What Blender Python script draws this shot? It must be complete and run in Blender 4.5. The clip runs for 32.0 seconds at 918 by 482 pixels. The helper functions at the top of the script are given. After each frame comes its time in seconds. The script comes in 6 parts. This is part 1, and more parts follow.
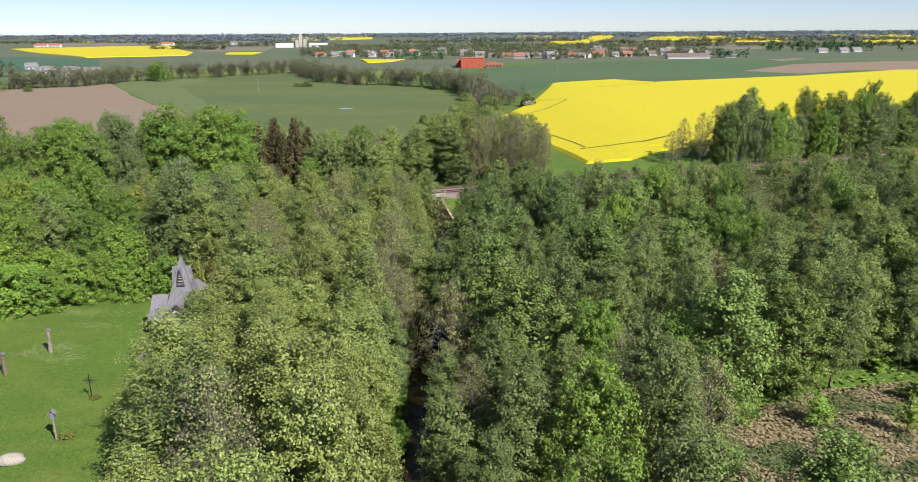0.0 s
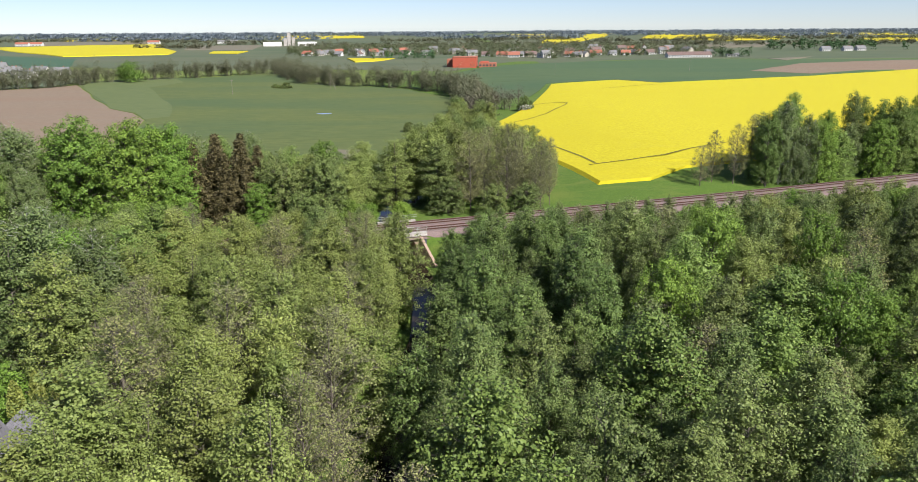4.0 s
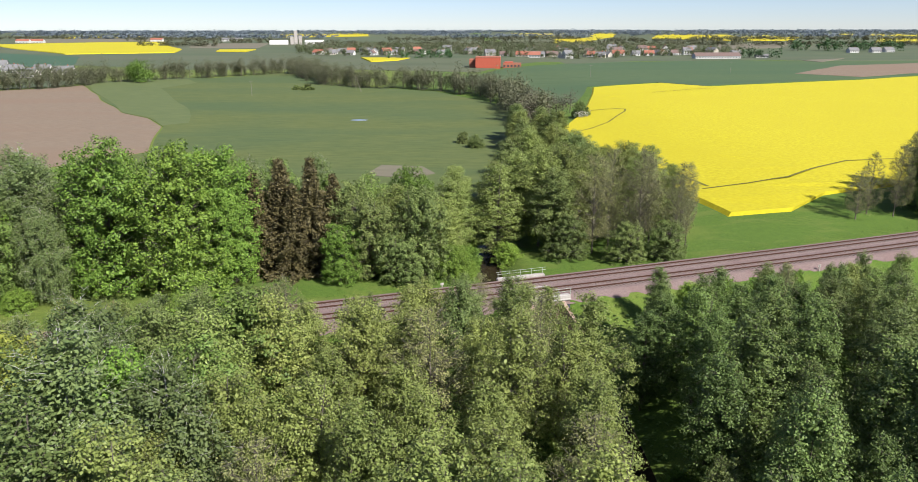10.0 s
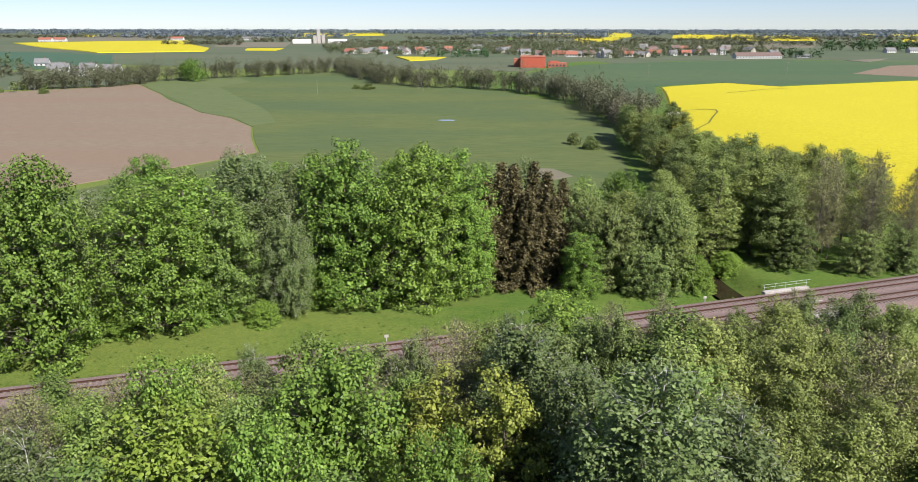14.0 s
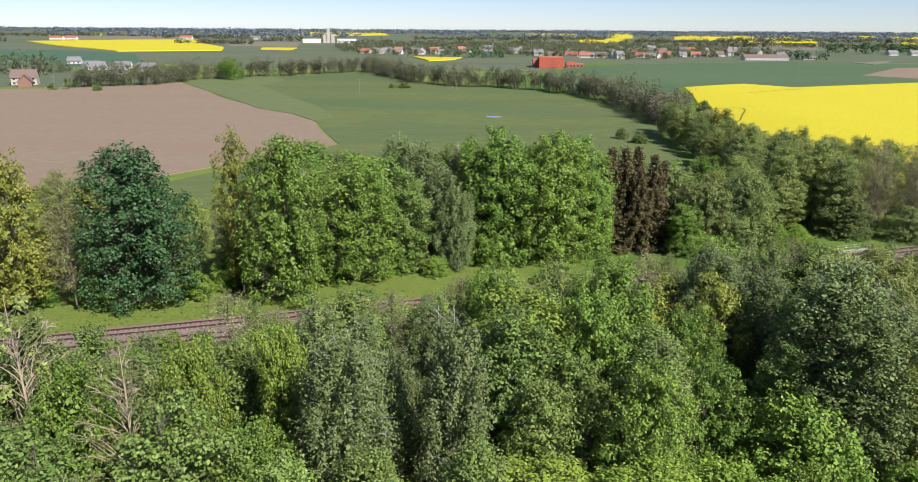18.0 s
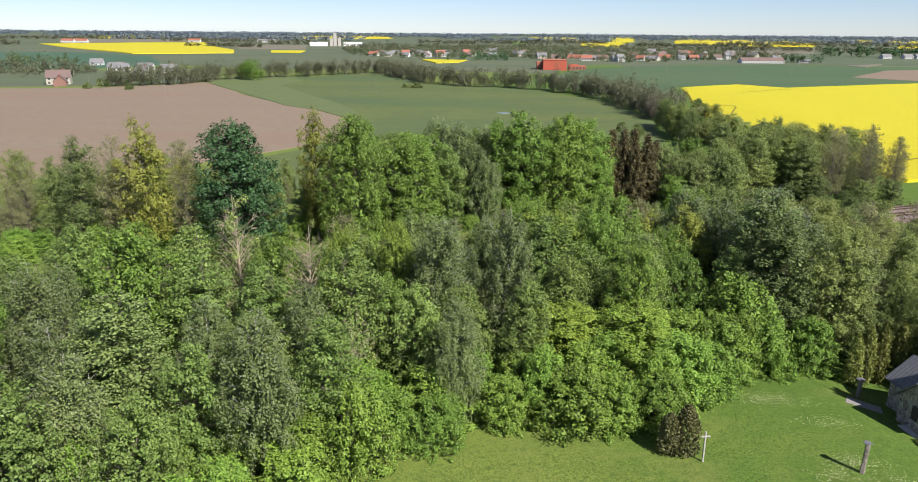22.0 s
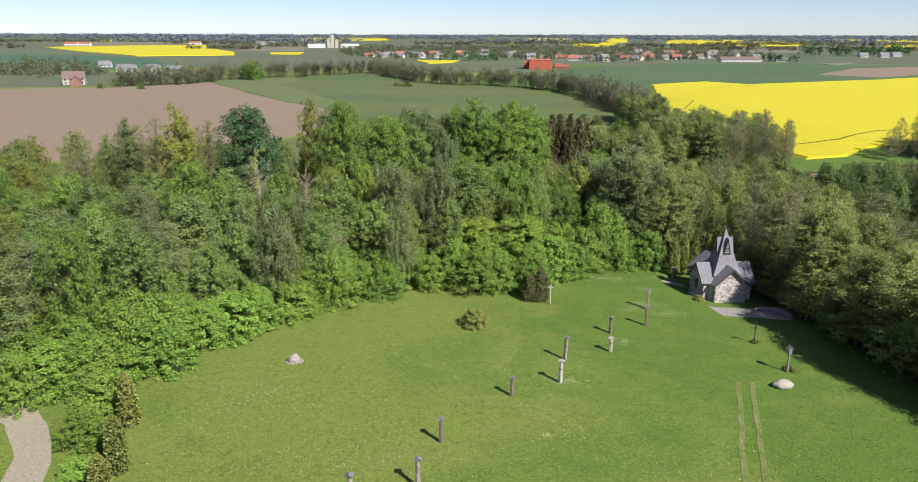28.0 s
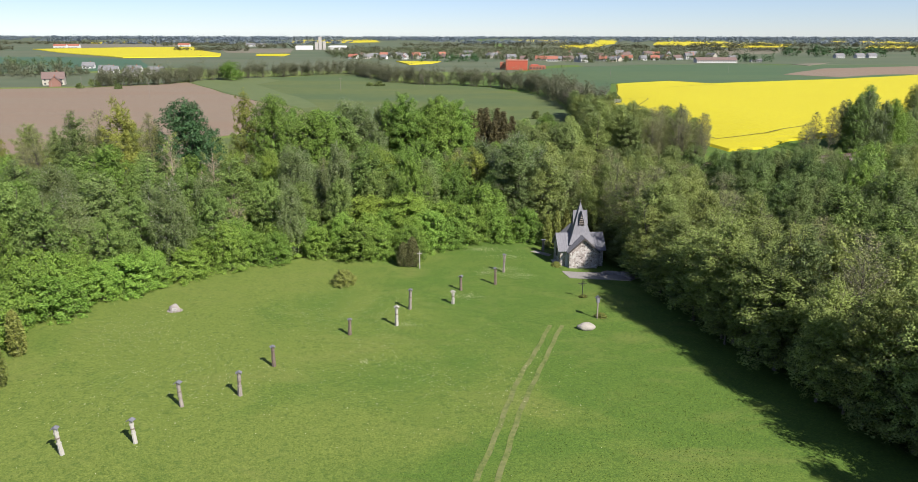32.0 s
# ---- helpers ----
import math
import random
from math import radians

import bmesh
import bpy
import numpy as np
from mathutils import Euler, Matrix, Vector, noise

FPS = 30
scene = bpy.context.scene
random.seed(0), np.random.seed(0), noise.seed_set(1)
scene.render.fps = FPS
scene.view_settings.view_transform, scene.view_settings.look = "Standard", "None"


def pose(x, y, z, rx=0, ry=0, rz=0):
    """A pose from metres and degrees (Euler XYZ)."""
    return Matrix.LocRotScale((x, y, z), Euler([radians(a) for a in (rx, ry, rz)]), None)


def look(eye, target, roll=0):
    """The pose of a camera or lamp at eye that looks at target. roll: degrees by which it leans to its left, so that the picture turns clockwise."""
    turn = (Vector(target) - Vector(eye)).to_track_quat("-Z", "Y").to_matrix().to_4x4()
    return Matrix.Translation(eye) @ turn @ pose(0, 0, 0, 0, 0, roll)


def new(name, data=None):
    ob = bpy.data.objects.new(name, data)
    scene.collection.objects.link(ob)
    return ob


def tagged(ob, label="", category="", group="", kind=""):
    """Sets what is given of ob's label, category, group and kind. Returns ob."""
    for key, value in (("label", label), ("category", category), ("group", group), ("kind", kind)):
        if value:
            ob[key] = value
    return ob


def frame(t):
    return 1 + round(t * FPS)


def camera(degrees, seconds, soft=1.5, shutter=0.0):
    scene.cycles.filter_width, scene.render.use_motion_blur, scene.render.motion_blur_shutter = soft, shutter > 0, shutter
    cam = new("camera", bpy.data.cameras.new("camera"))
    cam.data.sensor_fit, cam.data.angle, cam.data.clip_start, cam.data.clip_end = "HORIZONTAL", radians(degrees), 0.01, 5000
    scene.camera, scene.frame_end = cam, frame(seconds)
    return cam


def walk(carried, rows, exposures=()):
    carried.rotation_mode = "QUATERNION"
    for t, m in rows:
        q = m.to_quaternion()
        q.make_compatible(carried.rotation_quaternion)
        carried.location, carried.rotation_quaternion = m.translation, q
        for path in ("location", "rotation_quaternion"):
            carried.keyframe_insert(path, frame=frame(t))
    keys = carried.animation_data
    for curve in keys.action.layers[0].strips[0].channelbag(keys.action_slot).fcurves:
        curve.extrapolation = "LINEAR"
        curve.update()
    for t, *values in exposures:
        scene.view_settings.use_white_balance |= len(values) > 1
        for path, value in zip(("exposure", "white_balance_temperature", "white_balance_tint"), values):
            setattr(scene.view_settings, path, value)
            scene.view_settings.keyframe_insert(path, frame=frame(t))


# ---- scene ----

# ---------- camera ----------
cam = camera(65.0, 32.0, soft=0.5)
# seconds, eye x, y, z, yaw, pitch, roll
PATH = [
    (0.0, 0.31, -0.57, 35.17, 0.584, -16.455, -0.324),
    (0.5, -0.14, 2.17, 35.08, 0.581, -16.474, -0.361),
    (1.0, -0.16, 5.78, 34.87, 0.535, -16.494, -0.382),
    (1.5, -0.16, 10.00, 34.67, 0.451, -16.514, -0.398),
    (2.0, -0.10, 14.75, 34.46, 0.351, -16.523, -0.398),
    (2.5, 0.12, 19.85, 34.37, 0.222, -16.538, -0.388),
    (3.0, 0.64, 25.18, 34.34, 0.116, -16.558, -0.386),
    (3.5, 1.55, 30.74, 34.10, 0.098, -16.554, -0.358),
    (5.5, 1.58, 48.78, 34.45, -0.100, -16.582, -0.376),
    (6.0, 0.55, 51.88, 34.23, -0.135, -16.584, -0.365),
    (6.5, -0.71, 54.72, 34.48, -0.153, -16.604, -0.321),
    (7.0, -2.36, 56.97, 34.68, -0.162, -16.624, -0.280),
    (7.5, -4.60, 58.89, 34.77, -0.178, -16.633, -0.241),
    (8.0, -7.27, 60.96, 34.70, -0.171, -16.633, -0.198),
    (8.5, -10.15, 63.08, 34.47, -0.135, -16.628, -0.169),
    (9.0, -13.25, 65.04, 34.19, -0.092, -16.627, -0.169),
    (9.5, -16.35, 67.22, 34.04, -0.045, -16.636, -0.111),
    (10.0, -19.51, 69.16, 33.84, 0.015, -16.634, -0.040),
    (10.5, -22.96, 70.84, 33.64, 0.110, -16.628, 0.023),
    (11.0, -26.73, 72.55, 33.57, 0.216, -16.623, 0.017),
    (11.5, -30.79, 74.20, 33.50, 0.312, -16.633, 0.010),
    (12.0, -34.94, 75.49, 33.37, 0.380, -16.644, 0.033),
    (12.5, -39.23, 76.30, 33.30, 0.437, -16.657, 0.092),
    (13.0, -43.90, 76.68, 33.37, 0.503, -16.669, 0.152),
    (13.5, -49.11, 76.10, 33.35, 0.550, -16.669, 0.116),
    (14.0, -54.59, 75.50, 33.38, 0.498, -16.674, 0.064),
    (14.5, -59.59, 75.08, 33.49, 0.365, -16.687, 0.057),
    (15.0, -63.81, 74.22, 33.67, 0.267, -16.708, 0.121),
    (15.5, -67.18, 72.48, 34.06, 0.279, -16.726, 0.228),
    (17.5, -75.09, 56.64, 34.63, 0.264, -16.723, 0.311),
    (18.0, -76.84, 52.48, 34.62, 0.194, -16.675, 0.380),
    (18.5, -78.49, 47.99, 34.60, 0.182, -16.629, 0.429),
    (19.0, -79.87, 43.80, 34.64, 0.207, -16.591, 0.467),
    (19.5, -80.80, 40.54, 34.79, 0.249, -16.573, 0.494),
    (20.0, -81.24, 37.82, 34.96, 0.281, -16.557, 0.528),
    (20.5, -81.59, 34.95, 34.78, 0.290, -16.522, 0.544),
    (21.0, -81.91, 31.73, 34.44, 0.291, -16.478, 0.526),
    (21.5, -82.22, 27.82, 34.37, 0.284, -16.435, 0.485),
    (22.0, -82.43, 23.64, 34.44, 0.277, -16.400, 0.470),
    (22.5, -82.50, 19.32, 34.51, 0.287, -16.374, 0.464),
    (23.0, -82.50, 14.88, 34.64, 0.302, -16.354, 0.423),
    (23.5, -82.41, 10.62, 34.73, 0.314, -16.347, 0.411),
    (24.0, -82.22, 6.48, 34.81, 0.327, -16.333, 0.418),
    (24.5, -82.02, 2.47, 34.91, 0.344, -16.328, 0.383),
    (25.0, -81.85, -1.21, 35.00, 0.350, -16.330, 0.327),
    (25.5, -81.66, -4.52, 35.09, 0.332, -16.327, 0.305),
    (27.5, -76.27, -13.71, 35.29, 0.273, -16.285, 0.218),
    (28.0, -73.93, -15.50, 35.37, 0.221, -16.320, 0.166),
    (28.5, -71.51, -17.12, 35.36, 0.186, -16.304, 0.151),
    (29.0, -69.10, -18.67, 35.35, 0.150, -16.275, 0.140),
    (29.5, -66.73, -20.20, 35.38, 0.106, -16.244, 0.124),
    (30.0, -64.44, -21.68, 35.38, 0.050, -16.217, 0.092),
    (30.5, -62.03, -23.41, 35.41, 0.001, -16.200, 0.073),
    (31.0, -59.64, -25.40, 35.39, -0.053, -16.187, 0.040),
    (31.5, -57.55, -27.57, 35.19, -0.118, -16.176, 0.051),
    (32.0, -55.87, -29.85, 34.74, -0.170, -16.170, 0.104),
]
walk(cam, [(t, pose(x, y, z, 90 + pitch, 0, yaw) @ pose(0, 0, 0, 0, 0, roll)) for t, x, y, z, yaw, pitch, roll in PATH])

# ---------- sky, sun, exposure ----------
SUN_AZ, SUN_EL = math.atan2(0.663, -0.749), radians(42.3)   # from +y towards +x
world = bpy.data.worlds.new("sky")
scene.world = world
world.use_nodes = True
wn = world.node_tree
sky = wn.nodes.new("ShaderNodeTexSky")
sky.sky_type, sky.sun_disc = "NISHITA", False
sky.sun_elevation, sky.sun_rotation = SUN_EL, SUN_AZ
sky.air_density, sky.dust_density, sky.ozone_density = 0.8, 0.0, 3.0
tint = wn.nodes.new("ShaderNodeMix")
tint.data_type, tint.blend_type = "RGBA", "MULTIPLY"
tint.inputs[0].default_value, tint.inputs[7].default_value = 1.0, (0.87, 0.945, 1.18, 1)
wn.links.new(sky.outputs[0], tint.inputs[6])
veil = wn.nodes.new("ShaderNodeMix")
veil.data_type = "RGBA"
veil.inputs[0].default_value, veil.inputs[7].default_value = 0.15, (6.7, 7.2, 8.5, 1)
wn.links.new(tint.outputs[2], veil.inputs[6])
wn.links.new(veil.outputs[2], wn.nodes["Background"].inputs[0])
wn.nodes["Background"].inputs[1].default_value = 0.053
sun = new("sun", bpy.data.lights.new("sun", "SUN"))
sun.data.energy, sun.data.angle, sun.data.color = 5.0, radians(0.53), (1.0, 0.965, 0.90)
sun.matrix_world = look((0, 0, 300), (-0.663 * 300, 0.749 * 300, 300 - 300 * math.tan(SUN_EL)))
scene.view_settings.exposure = 0.97

rng = np.random.default_rng(7)

# ---------- materials ----------
def material(name, rough=0.9, metal=0.0):
    m = bpy.data.materials.new(name)
    m.use_nodes = True
    b = m.node_tree.nodes["Principled BSDF"]
    b.inputs["Roughness"].default_value, b.inputs["Metallic"].default_value = rough, metal
    b.inputs["Specular IOR Level"].default_value = 0.25
    return m, m.node_tree.nodes, m.node_tree.links, b


def ramp(nodes, links, source, stops):
    r = nodes.new("ShaderNodeValToRGB")
    e = r.color_ramp.elements
    while len(e) < len(stops):
        e.new(0.5)
    for el, (p, c) in zip(e, stops):
        el.position, el.color = p, (*c, 1)
    links.new(source, r.inputs[0])
    return r.outputs[0]


def noise_node(nodes, links, scale, detail=6, rough=0.6, stretch=None, turn=0.0, dist=0.0):
    co = nodes.new("ShaderNodeNewGeometry").outputs["Position"]
    if stretch or turn:
        mp = nodes.new("ShaderNodeMapping")
        mp.inputs["Rotation"].default_value = (0, 0, radians(turn))
        mp.inputs["Scale"].default_value = stretch or (1, 1, 1)
        links.new(co, mp.inputs[0])
        co = mp.outputs[0]
    n = nodes.new("ShaderNodeTexNoise")
    n.inputs["Scale"].default_value, n.inputs["Detail"].default_value, n.inputs["Roughness"].default_value = scale, detail, rough
    n.inputs["Distortion"].default_value = dist
    links.new(co, n.inputs["Vector"])
    return n.outputs["Fac"]


def mix(nodes, links, fac, a, b, how="MIX"):
    m = nodes.new("ShaderNodeMix")
    m.data_type, m.blend_type = "RGBA", how
    for s, v in ((m.inputs[0], fac), (m.inputs[6], a), (m.inputs[7], b)):
        if isinstance(v, (int, float)):
            s.default_value = v
        elif isinstance(v, tuple):
            s.default_value = (*v, 1)
        else:
            links.new(v, s)
    return m.outputs[2]


def bump(nodes, links, b, fac, strength, distance):
    n = nodes.new("ShaderNodeBump")
    n.inputs["Strength"].default_value, n.inputs["Distance"].default_value = strength, distance
    links.new(fac, n.inputs["Height"])
    links.new(n.outputs[0], b.inputs["Normal"])


def surface(name, dark, light, fine=8.0, coarse=0.4, rough=0.9, metal=0.0, relief=0.3, depth=0.02, third=None, stretch=None, turn=0.0, lo=0.3, hi=0.7):
    """A two-scale surface: fine grain over coarse stains."""
    m, n, l, b = material(name, rough, metal)
    f = noise_node(n, l, fine, 5, 0.65, stretch, turn)
    c = noise_node(n, l, coarse, 4, 0.6, stretch, turn, 0.5)
    col = ramp(n, l, f, [(lo, dark), (hi, light)])
    t = third or tuple(0.5 * (a + q) for a, q in zip(dark, light))
    fac = ramp(n, l, c, [(0.42, (0, 0, 0)), (0.62, (1, 1, 1))])
    col = mix(n, l, fac, col, mix(n, l, 0.6, col, t))
    l.new(col, b.inputs["Base Color"])
    bump(n, l, b, f, relief, depth)
    return m


def leaf_material(name, base, alt, glow=0.35, spread=0.22):
    """Leaves: each leaf and each tree differ a little, light passes through."""
    m, n, l, b = material(name, 0.55)
    g = n.new("ShaderNodeNewGeometry")
    o = n.new("ShaderNodeObjectInfo")
    col = mix(n, l, g.outputs["Random Per Island"], base, alt)
    hsv = n.new("ShaderNodeHueSaturation")
    mr = n.new("ShaderNodeMapRange")
    mr.inputs[3].default_value, mr.inputs[4].default_value = 1 - spread, 1 + spread
    l.new(o.outputs["Random"], mr.inputs[0])
    l.new(mr.outputs[0], hsv.inputs["Value"])
    mh = n.new("ShaderNodeMapRange")
    mh.inputs[3].default_value, mh.inputs[4].default_value = 0.487, 0.505
    w = n.new("ShaderNodeTexWhiteNoise")
    w.noise_dimensions = "1D"
    l.new(o.outputs["Random"], w.inputs["W"])
    l.new(w.outputs["Value"], mh.inputs[0])
    l.new(mh.outputs[0], hsv.inputs["Hue"])
    l.new(col, hsv.inputs["Color"])
    l.new(hsv.outputs[0], b.inputs["Base Color"])
    t = n.new("ShaderNodeBsdfTranslucent")
    l.new(hsv.outputs[0], t.inputs["Color"])
    mx = n.new("ShaderNodeMixShader")
    mx.inputs[0].default_value = glow
    l.new(b.outputs[0], mx.inputs[1])
    l.new(t.outputs[0], mx.inputs[2])
    l.new(mx.outputs[0], n["Material Output"].inputs["Surface"])
    return m


m, n, l, b = material("meadow_grass", 0.95)
blade = noise_node(n, l, 5.5, 6, 0.7)
tuft = noise_node(n, l, 1.7, 5, 0.7, None, 0.0, 0.6)
sward = noise_node(n, l, 0.05, 4, 0.55, None, 0.0, 0.8)
wear = noise_node(n, l, 0.16, 5, 0.65, (0.5, 1.2, 1), 24, 0.5)
lush = ramp(n, l, blade, [(0.34, (0.036, 0.072, 0.009)), (0.66, (0.094, 0.152, 0.021))])
ripe = ramp(n, l, blade, [(0.34, (0.062, 0.092, 0.013)), (0.66, (0.156, 0.19, 0.037))])
place = n.new("ShaderNodeSeparateXYZ")
l.new(n.new("ShaderNodeNewGeometry").outputs["Position"], place.inputs[0])
dry_side = n.new("ShaderNodeMapRange")
for k, v in enumerate((-36.0, -84.0, -0.16, 0.18)):
    dry_side.inputs[1 + k].default_value = v
l.new(place.outputs["X"], dry_side.inputs[0])
lean = n.new("ShaderNodeMath")
l.new(sward, lean.inputs[0])
l.new(dry_side.outputs[0], lean.inputs[1])
col = mix(n, l, ramp(n, l, lean.outputs[0], [(0.38, (0, 0, 0)), (0.62, (1, 1, 1))]), lush, ripe)
col = mix(n, l, ramp(n, l, wear, [(0.52, (0, 0, 0)), (0.7, (0.55, 0.55, 0.55))]), col, (0.135, 0.15, 0.036))
col = mix(n, l, ramp(n, l, tuft, [(0.36, (0.5, 0.5, 0.5)), (0.5, (0, 0, 0))]), col, (0.038, 0.076, 0.012))
l.new(col, b.inputs["Base Color"])
bump(n, l, b, blade, 0.6, 0.08)
GRASS = m
FIELD_GREEN = surface("young_crop", (0.058, 0.080, 0.023), (0.104, 0.118, 0.037), 0.5, 0.011, 0.95, third=(0.044, 0.078, 0.034), turn=28, stretch=(0.35, 1.6, 1))
FIELD_FAR = surface("far_crop", (0.048, 0.080, 0.034), (0.072, 0.102, 0.044), 0.4, 0.006, 0.95, third=(0.04, 0.078, 0.038), stretch=(0.3, 1.5, 1))
SOIL = surface("ploughed_soil", (0.122, 0.092, 0.066), (0.222, 0.168, 0.122), 1.2, 0.02, 0.95, relief=0.6, depth=0.15, third=(0.175, 0.118, 0.082), turn=35, stretch=(0.2, 2.2, 1))
RAPE = surface("rape_blossom", (0.33, 0.28, 0.009), (0.45, 0.395, 0.014), 1.0, 0.02, 0.9, relief=0.6, depth=0.2, third=(0.38, 0.325, 0.011))
RAPE_GREEN = surface("rape_stems", (0.085, 0.085, 0.018), (0.17, 0.15, 0.03), 2.0, 0.2)
BALLAST = surface("ballast_stone", (0.098, 0.068, 0.064), (0.235, 0.175, 0.168), 7.0, 0.25, 0.95, relief=1.0, depth=0.08, third=(0.15, 0.10, 0.094))
RUST = surface("rusty_rail", (0.05, 0.024, 0.018), (0.11, 0.055, 0.04), 12, 1, 0.6, 0.4)
CONCRETE = surface("concrete", (0.27, 0.25, 0.235), (0.42, 0.395, 0.37), 4, 0.6, 0.9, third=(0.24, 0.21, 0.19))
SLEEPER = surface("sleeper_concrete", (0.13, 0.10, 0.092), (0.215, 0.172, 0.16), 5, 0.8, 0.9)
BRICKWORK = surface("pink_masonry", (0.24, 0.165, 0.135), (0.36, 0.265, 0.22), 5, 0.5, 0.9, third=(0.30, 0.20, 0.16))
EARTH = surface("brook_earth", (0.05, 0.04, 0.028), (0.11, 0.085, 0.06), 3, 0.4)
SAND = surface("sandy_track", (0.18, 0.155, 0.112), (0.28, 0.245, 0.185), 4, 0.4)
BARK = surface("alder_bark", (0.07, 0.058, 0.045), (0.16, 0.14, 0.115), 9, 1.2, 0.95)
BARK_WHITE = surface("birch_bark", (0.22, 0.21, 0.19), (0.56, 0.54, 0.50), 5, 1.5, 0.8, stretch=(1, 1, 3))
BARK_DEAD = surface("dead_wood", (0.22, 0.17, 0.12), (0.38, 0.315, 0.235), 7, 1.0)
LEAF_ALDER = leaf_material("alder_leaf", (0.142, 0.184, 0.046), (0.262, 0.314, 0.092), 0.32)
LEAF_BIRCH = leaf_material("birch_leaf", (0.094, 0.132, 0.046), (0.182, 0.23, 0.082), 0.28)
LEAF_MAPLE = leaf_material("maple_leaf", (0.080, 0.150, 0.023), (0.177, 0.279, 0.046), 0.22)
LEAF_OAK = leaf_material("dark_oak_leaf", (0.028, 0.07, 0.026), (0.07, 0.135, 0.046), 0.2)
LEAF_BUSH = leaf_material("bush_leaf", (0.100, 0.182, 0.027), (0.219, 0.342, 0.057), 0.25)
LEAF_SPRUCE = leaf_material("brown_spruce_needle", (0.060, 0.052, 0.022), (0.145, 0.125, 0.052), 0.1, 0.12)
LEAF_YELLOW = leaf_material("yellow_maple_leaf", (0.14, 0.168, 0.03), (0.26, 0.275, 0.052), 0.28)
LEAF_THUJA = leaf_material("thuja_leaf", (0.105, 0.125, 0.028), (0.2, 0.215, 0.05), 0.12)
LEAF_JUNIPER = leaf_material("juniper_needle", (0.058, 0.062, 0.022), (0.125, 0.12, 0.046), 0.12)
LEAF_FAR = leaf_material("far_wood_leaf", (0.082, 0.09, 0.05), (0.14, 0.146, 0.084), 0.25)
LEAF_GARDEN = leaf_material("garden_tree_leaf", (0.062, 0.088, 0.036), (0.118, 0.15, 0.062), 0.25)
# horizon leaves: the distance haze is mixed into this pale blue-grey
LEAF_HAZED = leaf_material("hazed_horizon_leaf", (0.115, 0.142, 0.172), (0.155, 0.182, 0.212), 0.3, 0.05)
LEAF_ASH = leaf_material("ash_leaf", (0.095, 0.138, 0.040), (0.195, 0.25, 0.08), 0.28)
# dark green alder leaf, deepened further for the wood's shade by the brook
LEAF_DARK = leaf_material("dark_alder_leaf", (0.068, 0.112, 0.030), (0.155, 0.222, 0.062), 0.24)
LEAF_FRESH = leaf_material("fresh_maple_leaf", (0.115, 0.185, 0.026), (0.225, 0.31, 0.05), 0.26)
LEAF_LATE = leaf_material("late_alder_leaf", (0.165, 0.178, 0.07), (0.285, 0.30, 0.118), 0.3)
LEAF_ASPEN = leaf_material("aspen_leaf", (0.095, 0.158, 0.036), (0.205, 0.288, 0.07), 0.24)
LEAF_WILLOW = leaf_material("willow_leaf", (0.088, 0.128, 0.036), (0.18, 0.228, 0.07), 0.22)
LEAF_BARE = leaf_material("leafless_twig", (0.085, 0.072, 0.054), (0.15, 0.13, 0.10), 0.1)
BLOSSOM = leaf_material("white_blossom", (0.45, 0.45, 0.38), (0.58, 0.58, 0.50), 0.2, 0.05)

FLOWER = leaf_material("lawn_flower", (0.38, 0.39, 0.20), (0.52, 0.53, 0.34), 0.2, 0.05)

mw, nw, lw, bw = material("brook_water", 0.06)
bw.inputs["Base Color"].default_value = (0.022, 0.017, 0.010, 1)
bw.inputs["Specular IOR Level"].default_value = 0.12
bump(nw, lw, bw, noise_node(nw, lw, 1.5, 3), 0.08, 0.05)
WATER = mw


# ---------- building helpers ----------
def mesh_of(name, verts, faces, mat, smooth=False):
    me = bpy.data.meshes.new(name)
    me.from_pydata(verts, [], faces)
    me.materials.append(mat)
    if smooth:
        me.polygons.foreach_set("use_smooth", [True] * len(me.polygons))
    me.update()
    return me


def finish(bm, name, mat):
    bmesh.ops.recalc_face_normals(bm, faces=bm.faces)
    me = bpy.data.meshes.new(name)
    bm.to_mesh(me)
    bm.free()
    me.materials.append(mat)
    return me


def part(name, data, mat, parent=None, label=""):
    """One mesh object under a thing; data is a bmesh or a mesh."""
    me = finish(data, name, mat) if isinstance(data, bmesh.types.BMesh) else data
    ob = new(name, me)
    ob.parent = parent
    return tagged(ob, label)


def thing(name, label, category, at=(0, 0, 0), turn=0.0, group="", kind=""):
    ob = new(name)
    ob.empty_display_size = 0.2
    ob.matrix_basis = pose(*at, 0, 0, turn)
    return tagged(ob, label, category, group, kind)


def box(bm, c, s, rz=0.0, bevel=0.0):
    r = bmesh.ops.create_cube(bm, size=1.0, matrix=pose(*c, 0, 0, rz) @ Matrix.Diagonal((*s, 1)))
    if bevel:
        edges = {e for v in r["verts"] for e in v.link_edges}
        bmesh.ops.bevel(bm, geom=list(edges), offset=bevel, segments=1, affect="EDGES")
    return r["verts"]


def smooth01(a, b, v):
    t = np.clip((np.asarray(v, float) - a) / (b - a), 0, 1)
    return t * t * (3 - 2 * t)


# ---------- the lie of the land ----------
def rail_y(x):
    return 167.8 + 0.3338 * x + 0.000193 * x * x


def rail_turn(x):
    return math.atan(0.3338 + 0.000386 * x)


